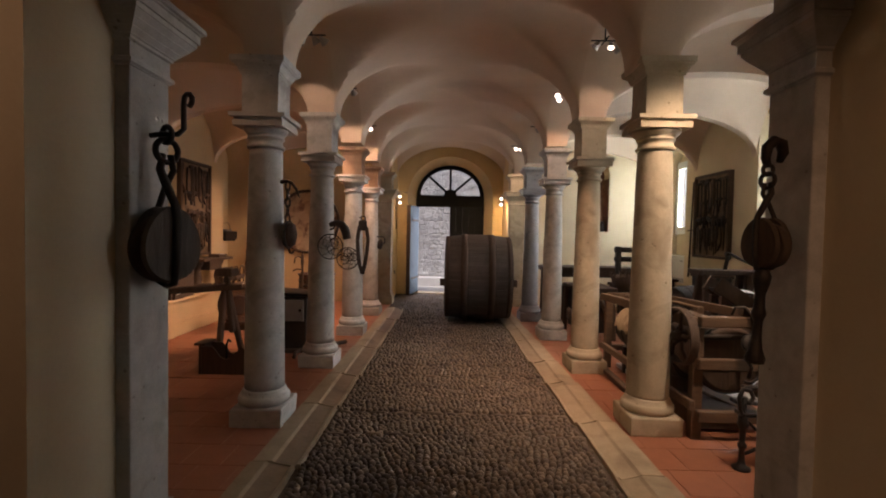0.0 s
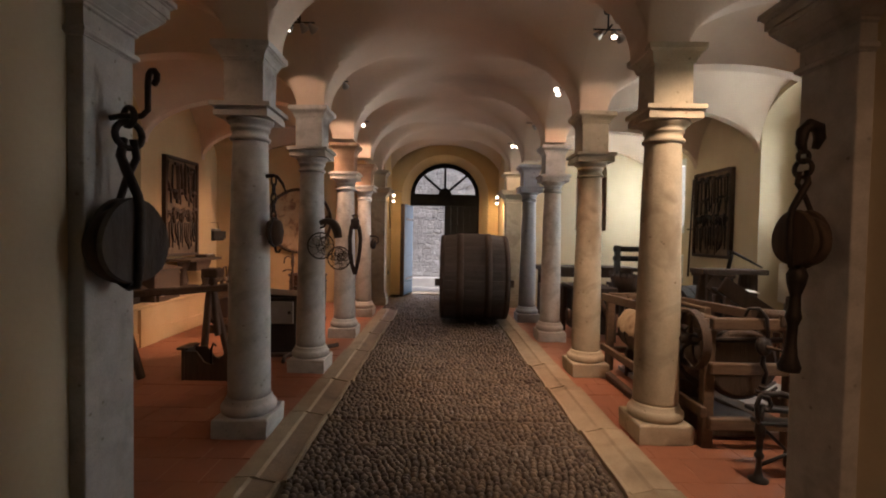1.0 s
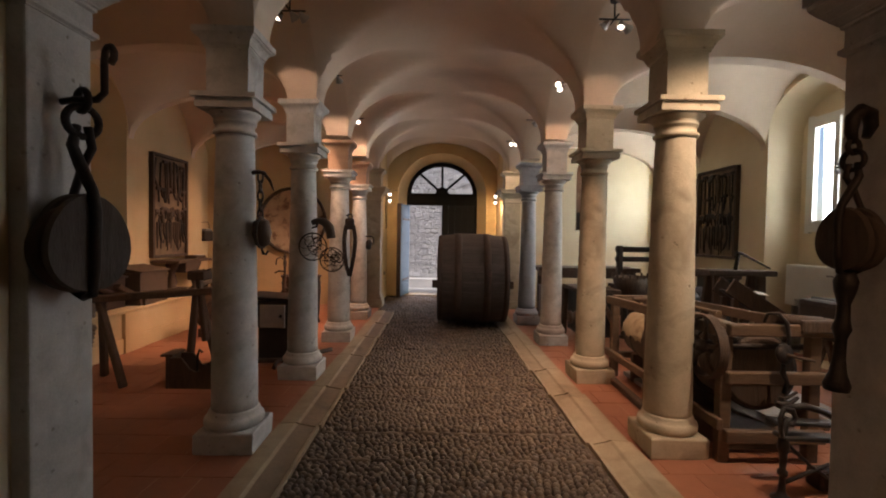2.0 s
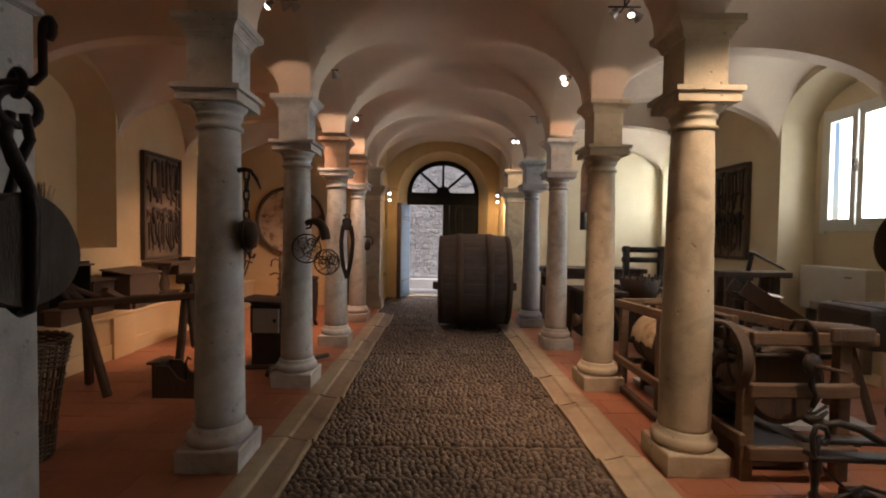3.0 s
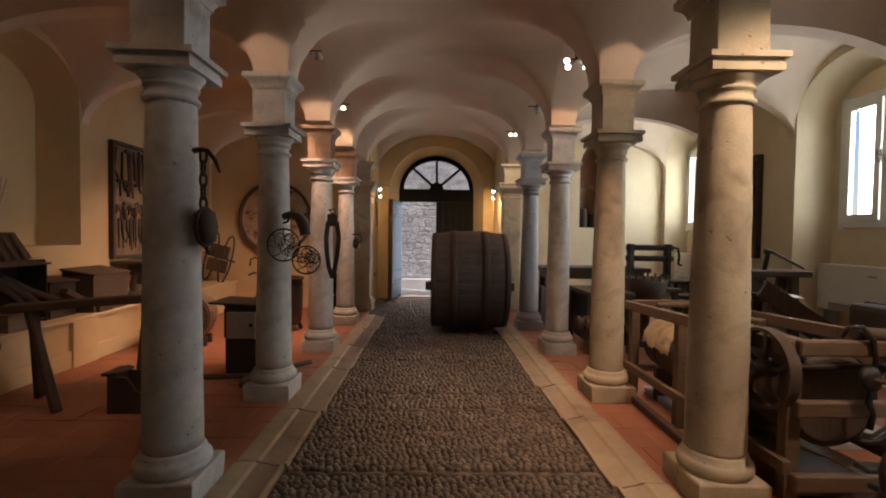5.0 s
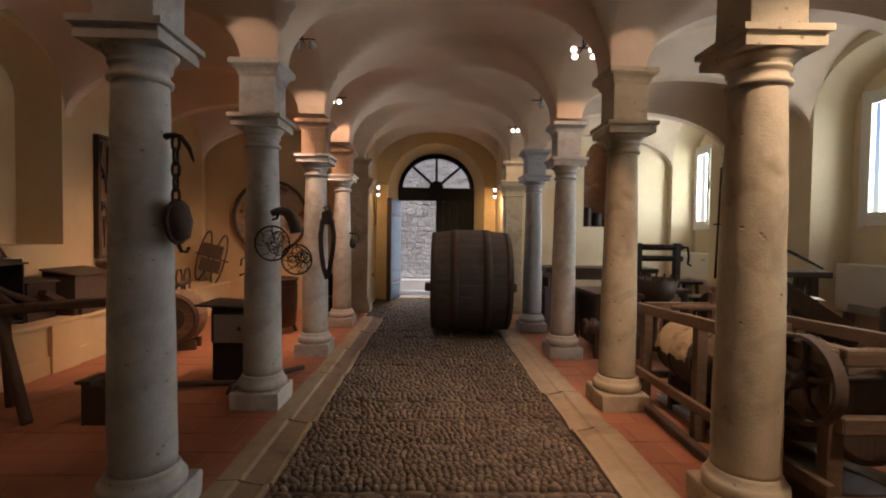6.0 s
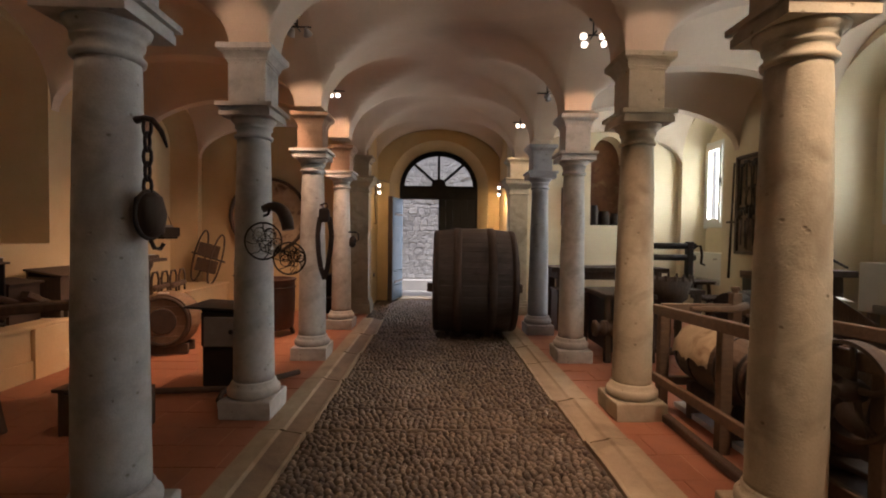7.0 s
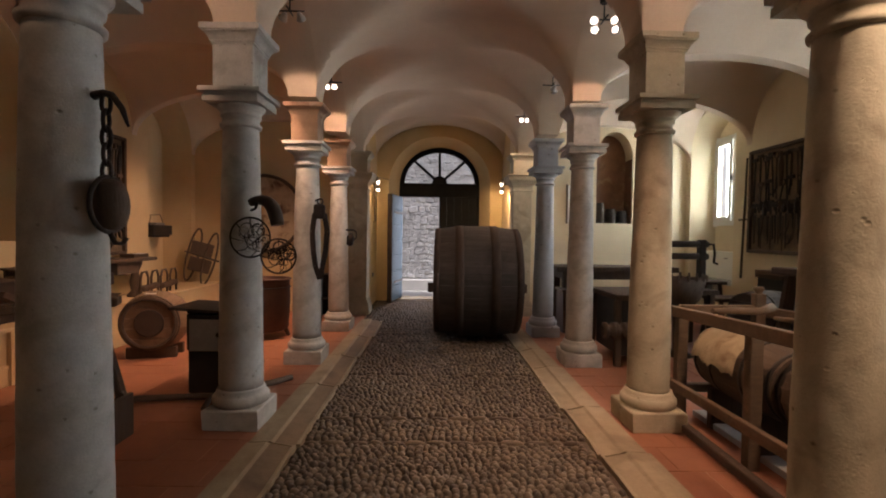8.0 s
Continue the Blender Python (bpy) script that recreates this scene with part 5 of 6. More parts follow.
# ---- right aisle: carding frame ----
def carding_frame():
    c = empty("wooden_machine", 1.85, 3.60, 0, "long brown wooden mill frame with iron crank wheel", "machine")
    X1, YM, Y1, H = 0.66, 1.14, 1.98, 0.90
    for x in (0.04, X1):
        for y in (0.02, YM, Y1):
            top = H + 0.10 if x == X1 and y == Y1 else H - 0.02
            part("post", box(x - 0.04, y - 0.035, 0.0, x + 0.04, y + 0.035, top, 0.008), TAN, c)
    # rails let into the outer faces of the posts
    for x, out in ((0.04, -1), (X1, 1)):
        for z0, z1, h in ((H + 0.03, H - 0.05, 0.085), (0.285, 0.265, 0.075)):
            b = bmesh.new()
            add_beam(b, (x + out * 0.060, -0.06, z0), (x + out * 0.060, Y1 + 0.06, z1), 0.045, h, 0.006)
            part("side_rail", b, TAN, c)
    b = bmesh.new()
    add_beam(b, (-0.10, 0.45, 0.035), (-0.06, Y1 + 0.5, 0.035), 0.07, 0.06, 0.008)
    part("floor_rail", b, WOOD, c)
    for z, h, out in ((H + 0.035, 0.085, 0.16), (0.605, 0.085, 0.05), (0.20, 0.09, 0.05)):
        b = bmesh.new()
        add_beam(b, (0.02, -0.045, z), (X1 + out, -0.045, z), 0.055, h, 0.008)
        part("cross_rail", b, TAN, c)
    for z, h in ((H - 0.03, 0.07), (0.24, 0.07)):
        b = bmesh.new()
        add_beam(b, (0.02, Y1 + 0.005, z), (X1 - 0.03, Y1 + 0.005, z), 0.05, h, 0.008)
        part("cross_rail", b, TAN, c)
    part("base_panel", box(0.16, 0.75, 0.005, X1 + 0.95, Y1 + 0.02, 0.05, 0.006), PALEBASE, c, "pale grey display base under the frame")
    # thick roller and block on the near rail, with a curved iron strap over it
    b = bmesh.new()
    add_rod(b, (0.34, -0.03, H + 0.115), (X1 + 0.02, -0.02, H + 0.085), 0.035, 0.042, 14)
    part("top_roller", b, WOOD, c)
    part("bearing_block", box(X1 - 0.16, -0.09, H + 0.02, X1 + 0.12, 0.05, H + 0.11, 0.015), WOOD, c)
    b = bmesh.new()
    add_tube(b, [(0.26, -0.05, H + 0.09), (0.28, -0.06, H + 0.15), (0.34, -0.08, H + 0.155), (0.39, -0.09, H + 0.09), (0.41, -0.09, H - 0.02), (0.40, -0.08, H - 0.12)], [0.010, 0.012, 0.014, 0.015, 0.013, 0.009], 8)
    part("strap", b, IRON, c, "bent iron strap over the rail")
    b = bmesh.new()
    add_beam(b, (0.16, 0.02, H + 0.03), (0.22, 0.75, H + 0.015), 0.09, 0.03, 0.008)
    part("top_board", b, TAN, c)
    b = bmesh.new()
    add_beam(b, (0.16, 0.95, 0.30), (0.74, 0.10, 0.10), 0.17, 0.035, 0.006)
    part("sloping_board", b, TAN, c, "pale worn sloping board")
    part("treadle_box", box(0.10, 0.12, 0.03, 0.52, 0.75, 0.17, 0.012), WOOD, c)
    # crank wheel outside the left posts
    cx, cy, cz, r = -0.055, 0.085, 0.79, 0.225
    b = bmesh.new()
    join(b, lathe([(r - 0.018, -0.032), (r, -0.032), (r, 0.032), (r - 0.018, 0.032), (r - 0.018, -0.032)], 48, pose(cx, cy, cz, 0, 90, 0), cap=False))
    wheel = part("crank_wheel", b, WOOD, c, "dark spoked wooden crank wheel", True)
    sharp_smooth(wheel, 35)
    for k in range(5):
        a = 2 * math.pi * k / 5 + 0.3
        b = bmesh.new()
        add_tube(b, [(cx, cy + 0.03 * math.cos(a), cz + 0.03 * math.sin(a)), (cx - 0.01, cy + 0.12 * math.cos(a + 0.15), cz + 0.12 * math.sin(a + 0.15)), (cx, cy + 0.212 * math.cos(a), cz + 0.212 * math.sin(a))], [0.020, 0.013, 0.016], 6)
        part("spoke", b, WOOD, wheel)
    part("hub", lathe([(0.022, -0.075), (0.03, -0.07), (0.032, -0.04), (0.05, -0.035), (0.05, 0.035), (0.03, 0.04)], 18, pose(cx, cy, cz, 0, 90, 0)), IRON, wheel)
    b = bmesh.new()
    add_rod(b, (cx, cy, cz), (X1, cy, cz), 0.022)
    part("shaft", b, IRON, c)
    # cam plate, handle and swinging shackle at the near end
    b = bmesh.new()
    add_lathe(b, [(0.02, -0.02), (0.062, -0.016), (0.070, 0.0), (0.062, 0.016), (0.02, 0.02)], 24, pose(0.36, -0.115, 0.79, 80, 0, 15))
    part("cam_plate", b, IRON, c, "round iron cam plate", True)
    b = bmesh.new()
    add_rod(b, (0.36, -0.13, 0.79), (0.50, -0.20, 0.765), 0.013, 0.009)
    part("cam_handle", b, WOOD, c)
    b = bmesh.new()
    add_tube(b, [(0.37, -0.10, 0.74), (0.36, -0.11, 0.66), (0.39, -0.11, 0.60), (0.37, -0.11, 0.52)], [0.011, 0.018, 0.013, 0.016], 8)
    add_tube(b, [(0.31, -0.12, 0.47), (0.35, -0.12, 0.455), (0.41, -0.12, 0.46), (0.46, -0.12, 0.50)], [0.012, 0.016, 0.016, 0.010], 8)
    add_tube(b, [(0.33, -0.12, 0.50), (0.38, -0.12, 0.49), (0.45, -0.12, 0.535)], 0.010, 8)
    part("shackle", b, IRON, c, "iron shackle hanging from the rail")
    drum = part("drum_case", lathe([(0.24, -0.24), (0.27, -0.22), (0.275, 0.0), (0.27, 0.22), (0.24, 0.24)], 36, pose(0.36, 0.34, 0.60, 90, 0, 0)), WOOD, c, "dark wooden drum inside the frame")
    for dy in (-0.20, 0.20):
        band = lathe([(0.272, -0.02), (0.280, -0.018), (0.280, 0.018), (0.272, 0.02)], 36, pose(0.36, 0.34 + dy, 0.60, 90, 0, 0), cap=False)
        part("band", band, IRON, drum)
    b = bmesh.new()
    add_tube(b, [(0.12, Y1 - 0.28, H + 0.0), (0.30, Y1 - 0.22, H - 0.005), (0.46, Y1 - 0.30, H + 0.005), (0.58, Y1 - 0.26, H + 0.03)], [0.018, 0.026, 0.028, 0.034], 8)
    part("handle_bar", b, TAN, c)
    b = bmesh.new()
    add_tube(b, [(0.50, Y1 - 0.40, H - 0.03), (0.42, Y1 - 0.62, H - 0.0), (0.46, Y1 - 0.80, H + 0.01), (0.60, Y1 - 0.95, H - 0.02)], 0.016, 8)
    part("bent_lath", b, DRUM, c, "bent pale lath over the drums")
    part("peg", lathe([(0.030, 0.0), (0.034, 0.02), (0.024, 0.05), (0.040, 0.075), (0.034, 0.095)], 14, pose(X1, Y1, H + 0.06)), TAN, c)


carding_frame()
keg(2.185, 5.10, 0.51, 0.84, 0.255, 90, "long wooden drum wrapped with yellowed paper sheet", DRUMDARK, True, True)
keg(2.20, 4.38, 0.52, 0.50, 0.265, 90, "brown wooden drum inside the mill frame", DRUMDARK, True, False)


def iron_stand():
    c = empty("iron_treadle_stand", 1.96, 3.14, 0, "ornate black cast iron treadle stand", "stand")
    prof = [(0.055, 0), (0.06, 0.012), (0.03, 0.03), (0.02, 0.06), (0.016, 0.14), (0.028, 0.155), (0.028, 0.175), (0.017, 0.19), (0.022, 0.28), (0.034, 0.31), (0.03, 0.36), (0.018, 0.40), (0.022, 0.50)]
    for dx, dy in ((0, 0), (0.62, 0.06)):
        part("leg", lathe(prof, 16, pose(dx, dy, 0)), BLACKPAINT, c)
        b = bmesh.new()
        add_tube(b, [(dx, dy, 0.36), (dx - 0.04, dy - 0.03, 0.42), (dx - 0.05, dy - 0.03, 0.50), (dx - 0.02, dy - 0.02, 0.56), (dx + 0.03, dy - 0.02, 0.55), (dx + 0.05, dy - 0.02, 0.50), (dx + 0.03, dy - 0.02, 0.46), (dx + 0.005, dy - 0.02, 0.47)], 0.014, 8)
        part("scroll", b, BLACKPAINT, c)
    b = bmesh.new()
    add_tube(b, [(0.0, 0, 0.55), (0.10, -0.02, 0.575), (0.22, -0.02, 0.54), (0.34, -0.02, 0.47), (0.50, 0.0, 0.45), (0.66, 0.05, 0.50)], 0.02, 8)
    part("arm", b, BLACKPAINT, c, "curved black iron arm")
    b = bmesh.new()
    add_beam(b, (-0.02, 0.02, 0.38), (0.64, 0.07, 0.33), 0.10, 0.03, 0.008)
    add_beam(b, (0.02, 0.15, 0.42), (0.66, 0.20, 0.37), 0.08, 0.03, 0.008)
    part("seat_slat", b, BLACKPAINT, c)
    b = bmesh.new()
    add_tube(b, [(0.0, 0, 0.10), (0.3, 0.03, 0.20), (0.62, 0.06, 0.10)], 0.012, 8)
    add_tube(b, [(0.02, 0, 0.34), (0.18, 0.02, 0.20), (0.30, 0.03, 0.12)], 0.010, 8)
    part("brace", b, BLACKPAINT, c)
    part("lead_weight", box(0.30, 0.08, 0.0, 0.44, 0.2, 0.12, 0.02), IRON, c)


iron_stand()


def joiner_bench():
    c = empty("hemp_press", 3.80, 6.42, 0, "dark wooden press bench with iron lever", "bench")
    part("top", box(-0.45, -0.17, 1.085, 0.42, 0.17, 1.155, 0.01), WOOD, c)
    for dx in (-0.30, 0.26):
        for s in (-1, 1):
            b = bmesh.new()
            add_beam(b, (dx, s * 0.08, 1.085), (dx - 0.06, s * 0.20, 0.0), 0.11, 0.07, 0.01)
            part("leg", b, WOOD, c)
    # chute of two side boards and a floor, running down in front of the legs
    for dy in (-0.52, -0.26):
        b = bmesh.new()
        add_beam(b, (-0.42, dy, 1.00), (0.40, dy, 0.48), 0.03, 0.20, 0.006)
        part("chute_side", b, WOOD, c)
    b = bmesh.new()
    add_beam(b, (-0.40, -0.39, 0.93), (0.40, -0.39, 0.42), 0.22, 0.025, 0.006)
    part("chute_floor", b, BLACKPAINT, c)
    for dx, z in ((-0.34, 0.84), (0.30, 0.40)):
        for dy in (-0.50, -0.28):
            part("chute_leg", box(dx - 0.03, dy - 0.03, 0.0, dx + 0.03, dy + 0.03, z, 0.006), WOOD, c)
    part("label_card", box(-0.09, -0.06, 0.0, 0.09, 0.06, 0.004, 0, pose(0.02, -0.40, 0.90, 12, 8, 0)), PAPER, c, "white paper label card")
    b = bmesh.new()
    add_rod(b, (-0.02, 0, 1.155), (0.02, 0, 1.36), 0.026)
    add_tube(b, [(-0.02, 0, 1.37), (0.05, -0.01, 1.37), (0.40, -0.06, 1.18)], [0.035, 0.020, 0.012], 8)
    part("lever", b, IRON, c, "iron lever arm")
    part("shelf", box(-0.30, -0.16, 0.40, 0.22, 0.16, 0.44, 0.006), WOOD, c)


joiner_bench()


def fan_coil(y, rz=0):
    c = empty("radiator_unit", XR + 0.28, y, 0, "white enamelled fan convector in window niche", "radiator", "convectors under the windows")
    part("casing", box(-0.11, -0.48, 0.66, 0.11, 0.48, 1.22, 0.012), ENAMEL, c)
    for k in range(7):
        part("grille_slat", box(-0.114, -0.40, 0.672 + 0.013 * k, -0.108, 0.30, 0.679 + 0.013 * k), GREYMETAL, c)
    part("badge", box(-0.116, -0.30, 1.10, -0.111, -0.20, 1.12), GREYMETAL, c)
    for s in (-1, 1):
        part("support", box(-0.06, s * 0.4 - 0.02, 0, 0.06, s * 0.4 + 0.02, 0.66, 0.004), GREYMETAL, c)
    return c


for y in (2.98, 6.36, 9.80):
    fan_coil(y)


def stool(x, y, h, w, label, name="work_stool", rz=0):
    c = empty(name, x, y, 0, label, "stool", rz=rz)
    part("seat", box(-w, -w * 0.8, h - 0.05, w, w * 0.8, h, 0.01), WOOD, c)
    for sx in (-1, 1):
        for sy in (-1, 1):
            b = bmesh.new()
            add_beam(b, (sx * w * 0.75, sy * w * 0.6, h - 0.05), (sx * w * 0.95, sy * w * 0.75, 0), 0.045, 0.045, 0.006)
            part("leg", b, WOOD, c)
    return c


def far_right():
    # long dark table by the far column
    t = empty("long_table", 2.75, 9.35, 0, "long dark wooden table with thick top", "table")
    part("top", box(-0.95, -0.35, 0.90, 0.95, 0.35, 0.98, 0.01), WOOD, t)
    part("apron", box(-0.85, -0.30, 0.78, 0.85, 0.30, 0.90, 0.006), WOOD, t)
    for sx in (-0.8, 0.8):
        for sy in (-0.26, 0.26):
            part("leg", box(sx - 0.05, sy - 0.05, 0, sx + 0.05, sy + 0.05, 0.78, 0.008), WOOD, t)
    c = empty("orange_crate", 2.05, 8.95, 0, "reddish brown wooden crate on the floor", "crate")
    part("body", box(-0.22, -0.2, 0, 0.22, 0.2, 0.62, 0.01), COPPER, c)
    part("lid", box(-0.24, -0.22, 0.62, 0.24, 0.22, 0.65, 0.006), COPPER, c)
    # lathe behind the third column
    m = empty("treadle_lathe", 2.12, 7.42, 0, "dark wooden bench with small rollers", "machine")
    part("top", box(-0.20, -0.45, 0.74, 0.40, 0.45, 0.80, 0.01), WOOD, m)
    part("case", box(-0.12, -0.36, 0.10, 0.34, 0.40, 0.74, 0.01), BLACKPAINT, m)
    for sx in (-0.16, 0.34):
        for sy in (-0.38, 0.38):
            b = bmesh.new()
            add_beam(b, (sx, sy, 0.74), (sx * 1.05, sy * 1.1, 0), 0.07, 0.07, 0.008)
            part("leg", b, WOOD, m)
    b = bmesh.new()
    add_beam(b, (-0.02, -0.46, 0.92), (0.30, -0.46, 0.30), 0.16, 0.04, 0.008)
    part("sloping_panel", b, TAN, m)
    for k in range(3):
        part("roller", lathe([(0.05, -0.07), (0.09, -0.06), (0.09, -0.03), (0.06, -0.02), (0.06, 0.02), (0.09, 0.03), (0.09, 0.06), (0.05, 0.07)], 20, pose(-0.30 + 0.12 * k, -0.50, 0.42, 0, 90, 0)), WOOD, m)
    # press with crank under the window
    p = empty("iron_press", 3.17, 8.0, 0, "dark iron press with crank handle", "press")
    part("table", box(-0.35, -0.30, 0.72, 0.35, 0.30, 0.78, 0.01), WOOD, p)
    for sx in (-0.28, 0.28):
        for sy in (-0.24, 0.24):
            part("leg", box(sx - 0.035, sy - 0.035, 0, sx + 0.035, sy + 0.035, 0.72, 0.006), WOOD, p)
    for s in (-1, 1):
        part("upright", box(s * 0.28 - 0.04, -0.05, 0.78, s * 0.28 + 0.04, 0.05, 1.42, 0.01), IRON, p)
    for z in (1.20, 1.36):
        b = bmesh.new()
        add_rod(b, (-0.34, 0, z), (0.36, 0, z), 0.045)
        part("roller", b, IRON, p)
    b = bmesh.new()
    add_tube(b, [(0.36, 0, 1.36), (0.44, 0, 1.36), (0.46, 0, 1.24), (0.45, 0, 1.12), (0.50, 0, 1.10)], 0.016, 8)
    part("crank", b, IRON, p)
    h = empty("toothed_hopper", 2.92, 7.55, 0, "dark toothed wooden hopper on stand", "hopper")
    part("trough", lathe([(0.10, 0.55), (0.24, 0.70), (0.30, 0.95), (0.29, 0.95), (0.22, 0.70)], 20), WOOD, h)
    for k in range(18):
        a = 2 * math.pi * k / 18
        part("tooth", box(-0.012, -0.012, 0.93, 0.012, 0.012, 1.0, 0.003, pose(0.295 * math.cos(a), 0.295 * math.sin(a), 0)), WOOD, h)
    part("stand", lathe([(0.20, 0), (0.06, 0.06), (0.06, 0.5), (0.14, 0.57)], 16), WOOD, h)
    stool(4.05, 8.35, 0.62, 0.26, "low dark wooden stool near the wall")
    stool(4.10, 9.2, 0.78, 0.32, "dark wooden work table near the window", "work_table")
    d = empty("dark_crate", 4.25, 7.55, 0, "black wooden crate stacked near tool board", "crate")
    part("body", box(-0.2, -0.22, 0, 0.2, 0.22, 0.95, 0.01), BLACKPAINT, d)
    part("lid", box(-0.22, -0.24, 0.95, 0.22, 0.24, 1.0, 0.006), WOOD, d)
    part("tray", box(-0.25, -0.4, 1.0, 0.1, 0.2, 1.05, 0.006), TAN, d)
    k = keg(3.62, 7.05, 0.62, 0.6, 0.24, 20, "pale worn keg behind the press bench", OAK)
    # dark cloth bundle near the window
    e = empty("leather_trunk", 3.95, 4.75, 0, "low black leather trunk on trestle", "trunk")
    part("body", box(-0.45, -0.28, 0.62, 0.45, 0.28, 0.98, 0.05), LEATHER, e)
    part("strap", box(-0.30, -0.29, 0.62, -0.24, 0.29, 0.99, 0.01), LEATHER, e)
    part("strap", box(0.24, -0.29, 0.62, 0.30, 0.29, 0.99, 0.01), LEATHER, e)
    for s in (-1, 1):
        b = bmesh.new()
        add_beam(b, (s * 0.36, -0.24, 0.0), (s * 0.36, 0.0, 0.62), 0.05, 0.05)
        add_beam(b, (s * 0.36, 0.24, 0.0), (s * 0.36, 0.0, 0.62), 0.05, 0.05)
        part("trestle", b, WOOD, e)
    # pots in the end niche
    for x, r, hh in ((3.02, 0.085, 0.38), (3.22, 0.10, 0.27), (3.44, 0.10, 0.23)):
        q = empty("milk_pot", x, Y_END + 0.14, 1.70, "dark round metal pot in the niche", "pot", "pots in the niche")
        part("body", lathe([(r * 0.9, 0), (r, 0.02), (r, hh * 0.8), (r * 0.8, hh * 0.9), (r * 0.85, hh)], 20), IRON, q)
        b = bmesh.new()
        add_tube(b, circle((0, 0, hh), r * 0.86, 18, "z"), 0.008, 6, True)
        part("rim", b, IRON, q)
    w = empty("wall_picture", 2.42, Y_END - 0.03, 2.05, "tall dark framed picture on end wall", "picture")
    part("panel", box(-0.06, 0, -0.34, 0.06, 0.02, 0.34), PAPER, w)
    for s in (-1, 1):
        part("frame", box(s * 0.07 - 0.015, -0.01, -0.36, s * 0.07 + 0.015, 0.025, 0.36, 0.004), WOOD, w)


far_right()

# ---- vestibule fittings ----
v = empty("wall_bracket", -1.345, 11.3, 2.05, "thin iron wall bracket with hooks", "bracket")
b = bmesh.new()
add_tube(b, [(0.0, -0.1, 0.42), (0.03, -0.1, 0.38), (0.04, -0.08, 0.24), (0.02, -0.2, 0.22)], 0.010, 6)
part("hook", b, IRON, v)
b = bmesh.new()
add_tube(b, [(0.02, -0.1, 0.2), (0.03, 0.10, -0.35), (0.03, -0.15, -0.36)], 0.010, 6)
part("rod", b, IRON, v)
v = empty("curtain_rod", -1.30, 11.2, 2.55, "thin black iron rod across the corner", "rod")
b = bmesh.new()
add_tube(b, [(-0.04, -0.7, 0.0), (0.20, 0.84, 0.08)], 0.008, 6)
part("bar", b, IRON, v)
v = empty("wall_socket", -1.355, 11.35, 0.62, "small dark electric socket on wall", "socket")
part("plate", box(0, -0.07, -0.04, 0.015, 0.07, 0.04, 0.004), BLACKPAINT, v)
part("cover", box(0.015, -0.05, -0.025, 0.02, 0.05, 0.025, 0.002), GREYMETAL, v)


# ---- spotlights ----
def cluster(x, y, z, top, heads, label):
    """A stem from the vault with a crossbar and tilted lamp heads; heads: offsets, aim and whether lit."""
    c = empty("spotlight", x, y, z, label, "spotlight", "ceiling spotlights")
    b = bmesh.new()
    add_rod(b, (0, 0, 0.05), (0, 0, top - z), 0.008)
    add_lathe(b, [(0.04, 0), (0.045, 0.03)], 14, pose(0, 0, top - z - 0.03))
    part("stem", b, BLACKPAINT, c)
    b = bmesh.new()
    add_rod(b, (-0.14, 0, 0.055), (0.14, 0, 0.055), 0.008)
    add_rod(b, (0, -0.10, 0.055), (0, 0.10, 0.055), 0.008)
    part("crossbar", b, BLACKPAINT, c)
    for dx, dy, aim, lit in heads:
        m = along((dx, dy, 0.0), (dx + aim[0], dy + aim[1], aim[2]))
        h = part("lamp_head", lathe([(0.014, -0.05), (0.02, -0.04), (0.034, -0.005), (0.046, 0.02), (0.048, 0.026), (0.043, 0.026), (0.03, 0.004), (0.012, 0.0)], 20, m), STEEL, c)
        part("bulb", lathe([(0.024, 0.010), (0.026, 0.018), (0.018, 0.026)], 20, m), BULB if lit else GREYMETAL, h)
    return c


D = (0.0, -0.6, -0.8)
cluster(1.50, 6.38, 3.46, 3.70, [(-0.06, 0.09, (-0.2, -0.8, -0.5), 1), (0.13, 0.07, (0.1, -0.8, -0.5), 1), (-0.13, -0.10, (-0.3, -0.8, -0.6), 1), (0.05, -0.12, (0.0, -0.8, -0.6), 1)], "four lit halogen spots on a black bar")
cluster(-1.48, 8.10, 3.38, 3.70, [(-0.05, 0, (-0.1, -0.8, -0.6), 1), (0.04, 0, (0.2, -0.8, -0.6), 1)], "two lit halogen spots on a black bar")
cluster(1.45, 4.66, 3.46, 3.70, [(0.06, 0, (-0.15, -0.2, -0.9), 1), (-0.09, 0, (-0.6, 0.5, -0.6), 0), (0.13, 0.04, (0.6, 0.4, -0.3), 1)], "steel spots on a bar, partly lit")
cluster(-1.46, 4.64, 3.46, 3.70, [(-0.10, 0, (-0.6, -0.3, -0.8), 1), (0.04, 0, (0.4, 0.5, -0.6), 0), (0.12, 0, (0.5, 0.7, -0.5), 0)], "steel spots on a bar, partly lit")
cluster(-1.50, 6.42, 3.50, 3.70, [(-0.06, 0, (-0.6, 0.6, -0.5), 0), (0.10, 0, (0.1, 0.8, -0.5), 0)], "unlit side of steel spots on a bar")
cluster(1.50, 8.30, 3.46, 3.70, [(0, -0.04, (-0.3, 0.6, -0.6), 0), (0.03, 0.05, (0.3, 0.6, -0.6), 0)], "small dark steel spots seen from behind")
cluster(1.36, 9.60, 3.36, 3.72, [(-0.04, 0, (-0.3, -0.8, -0.4), 1), (0.04, 0, (0.3, -0.8, -0.4), 1)], "two lit halogen spots on a black bar")
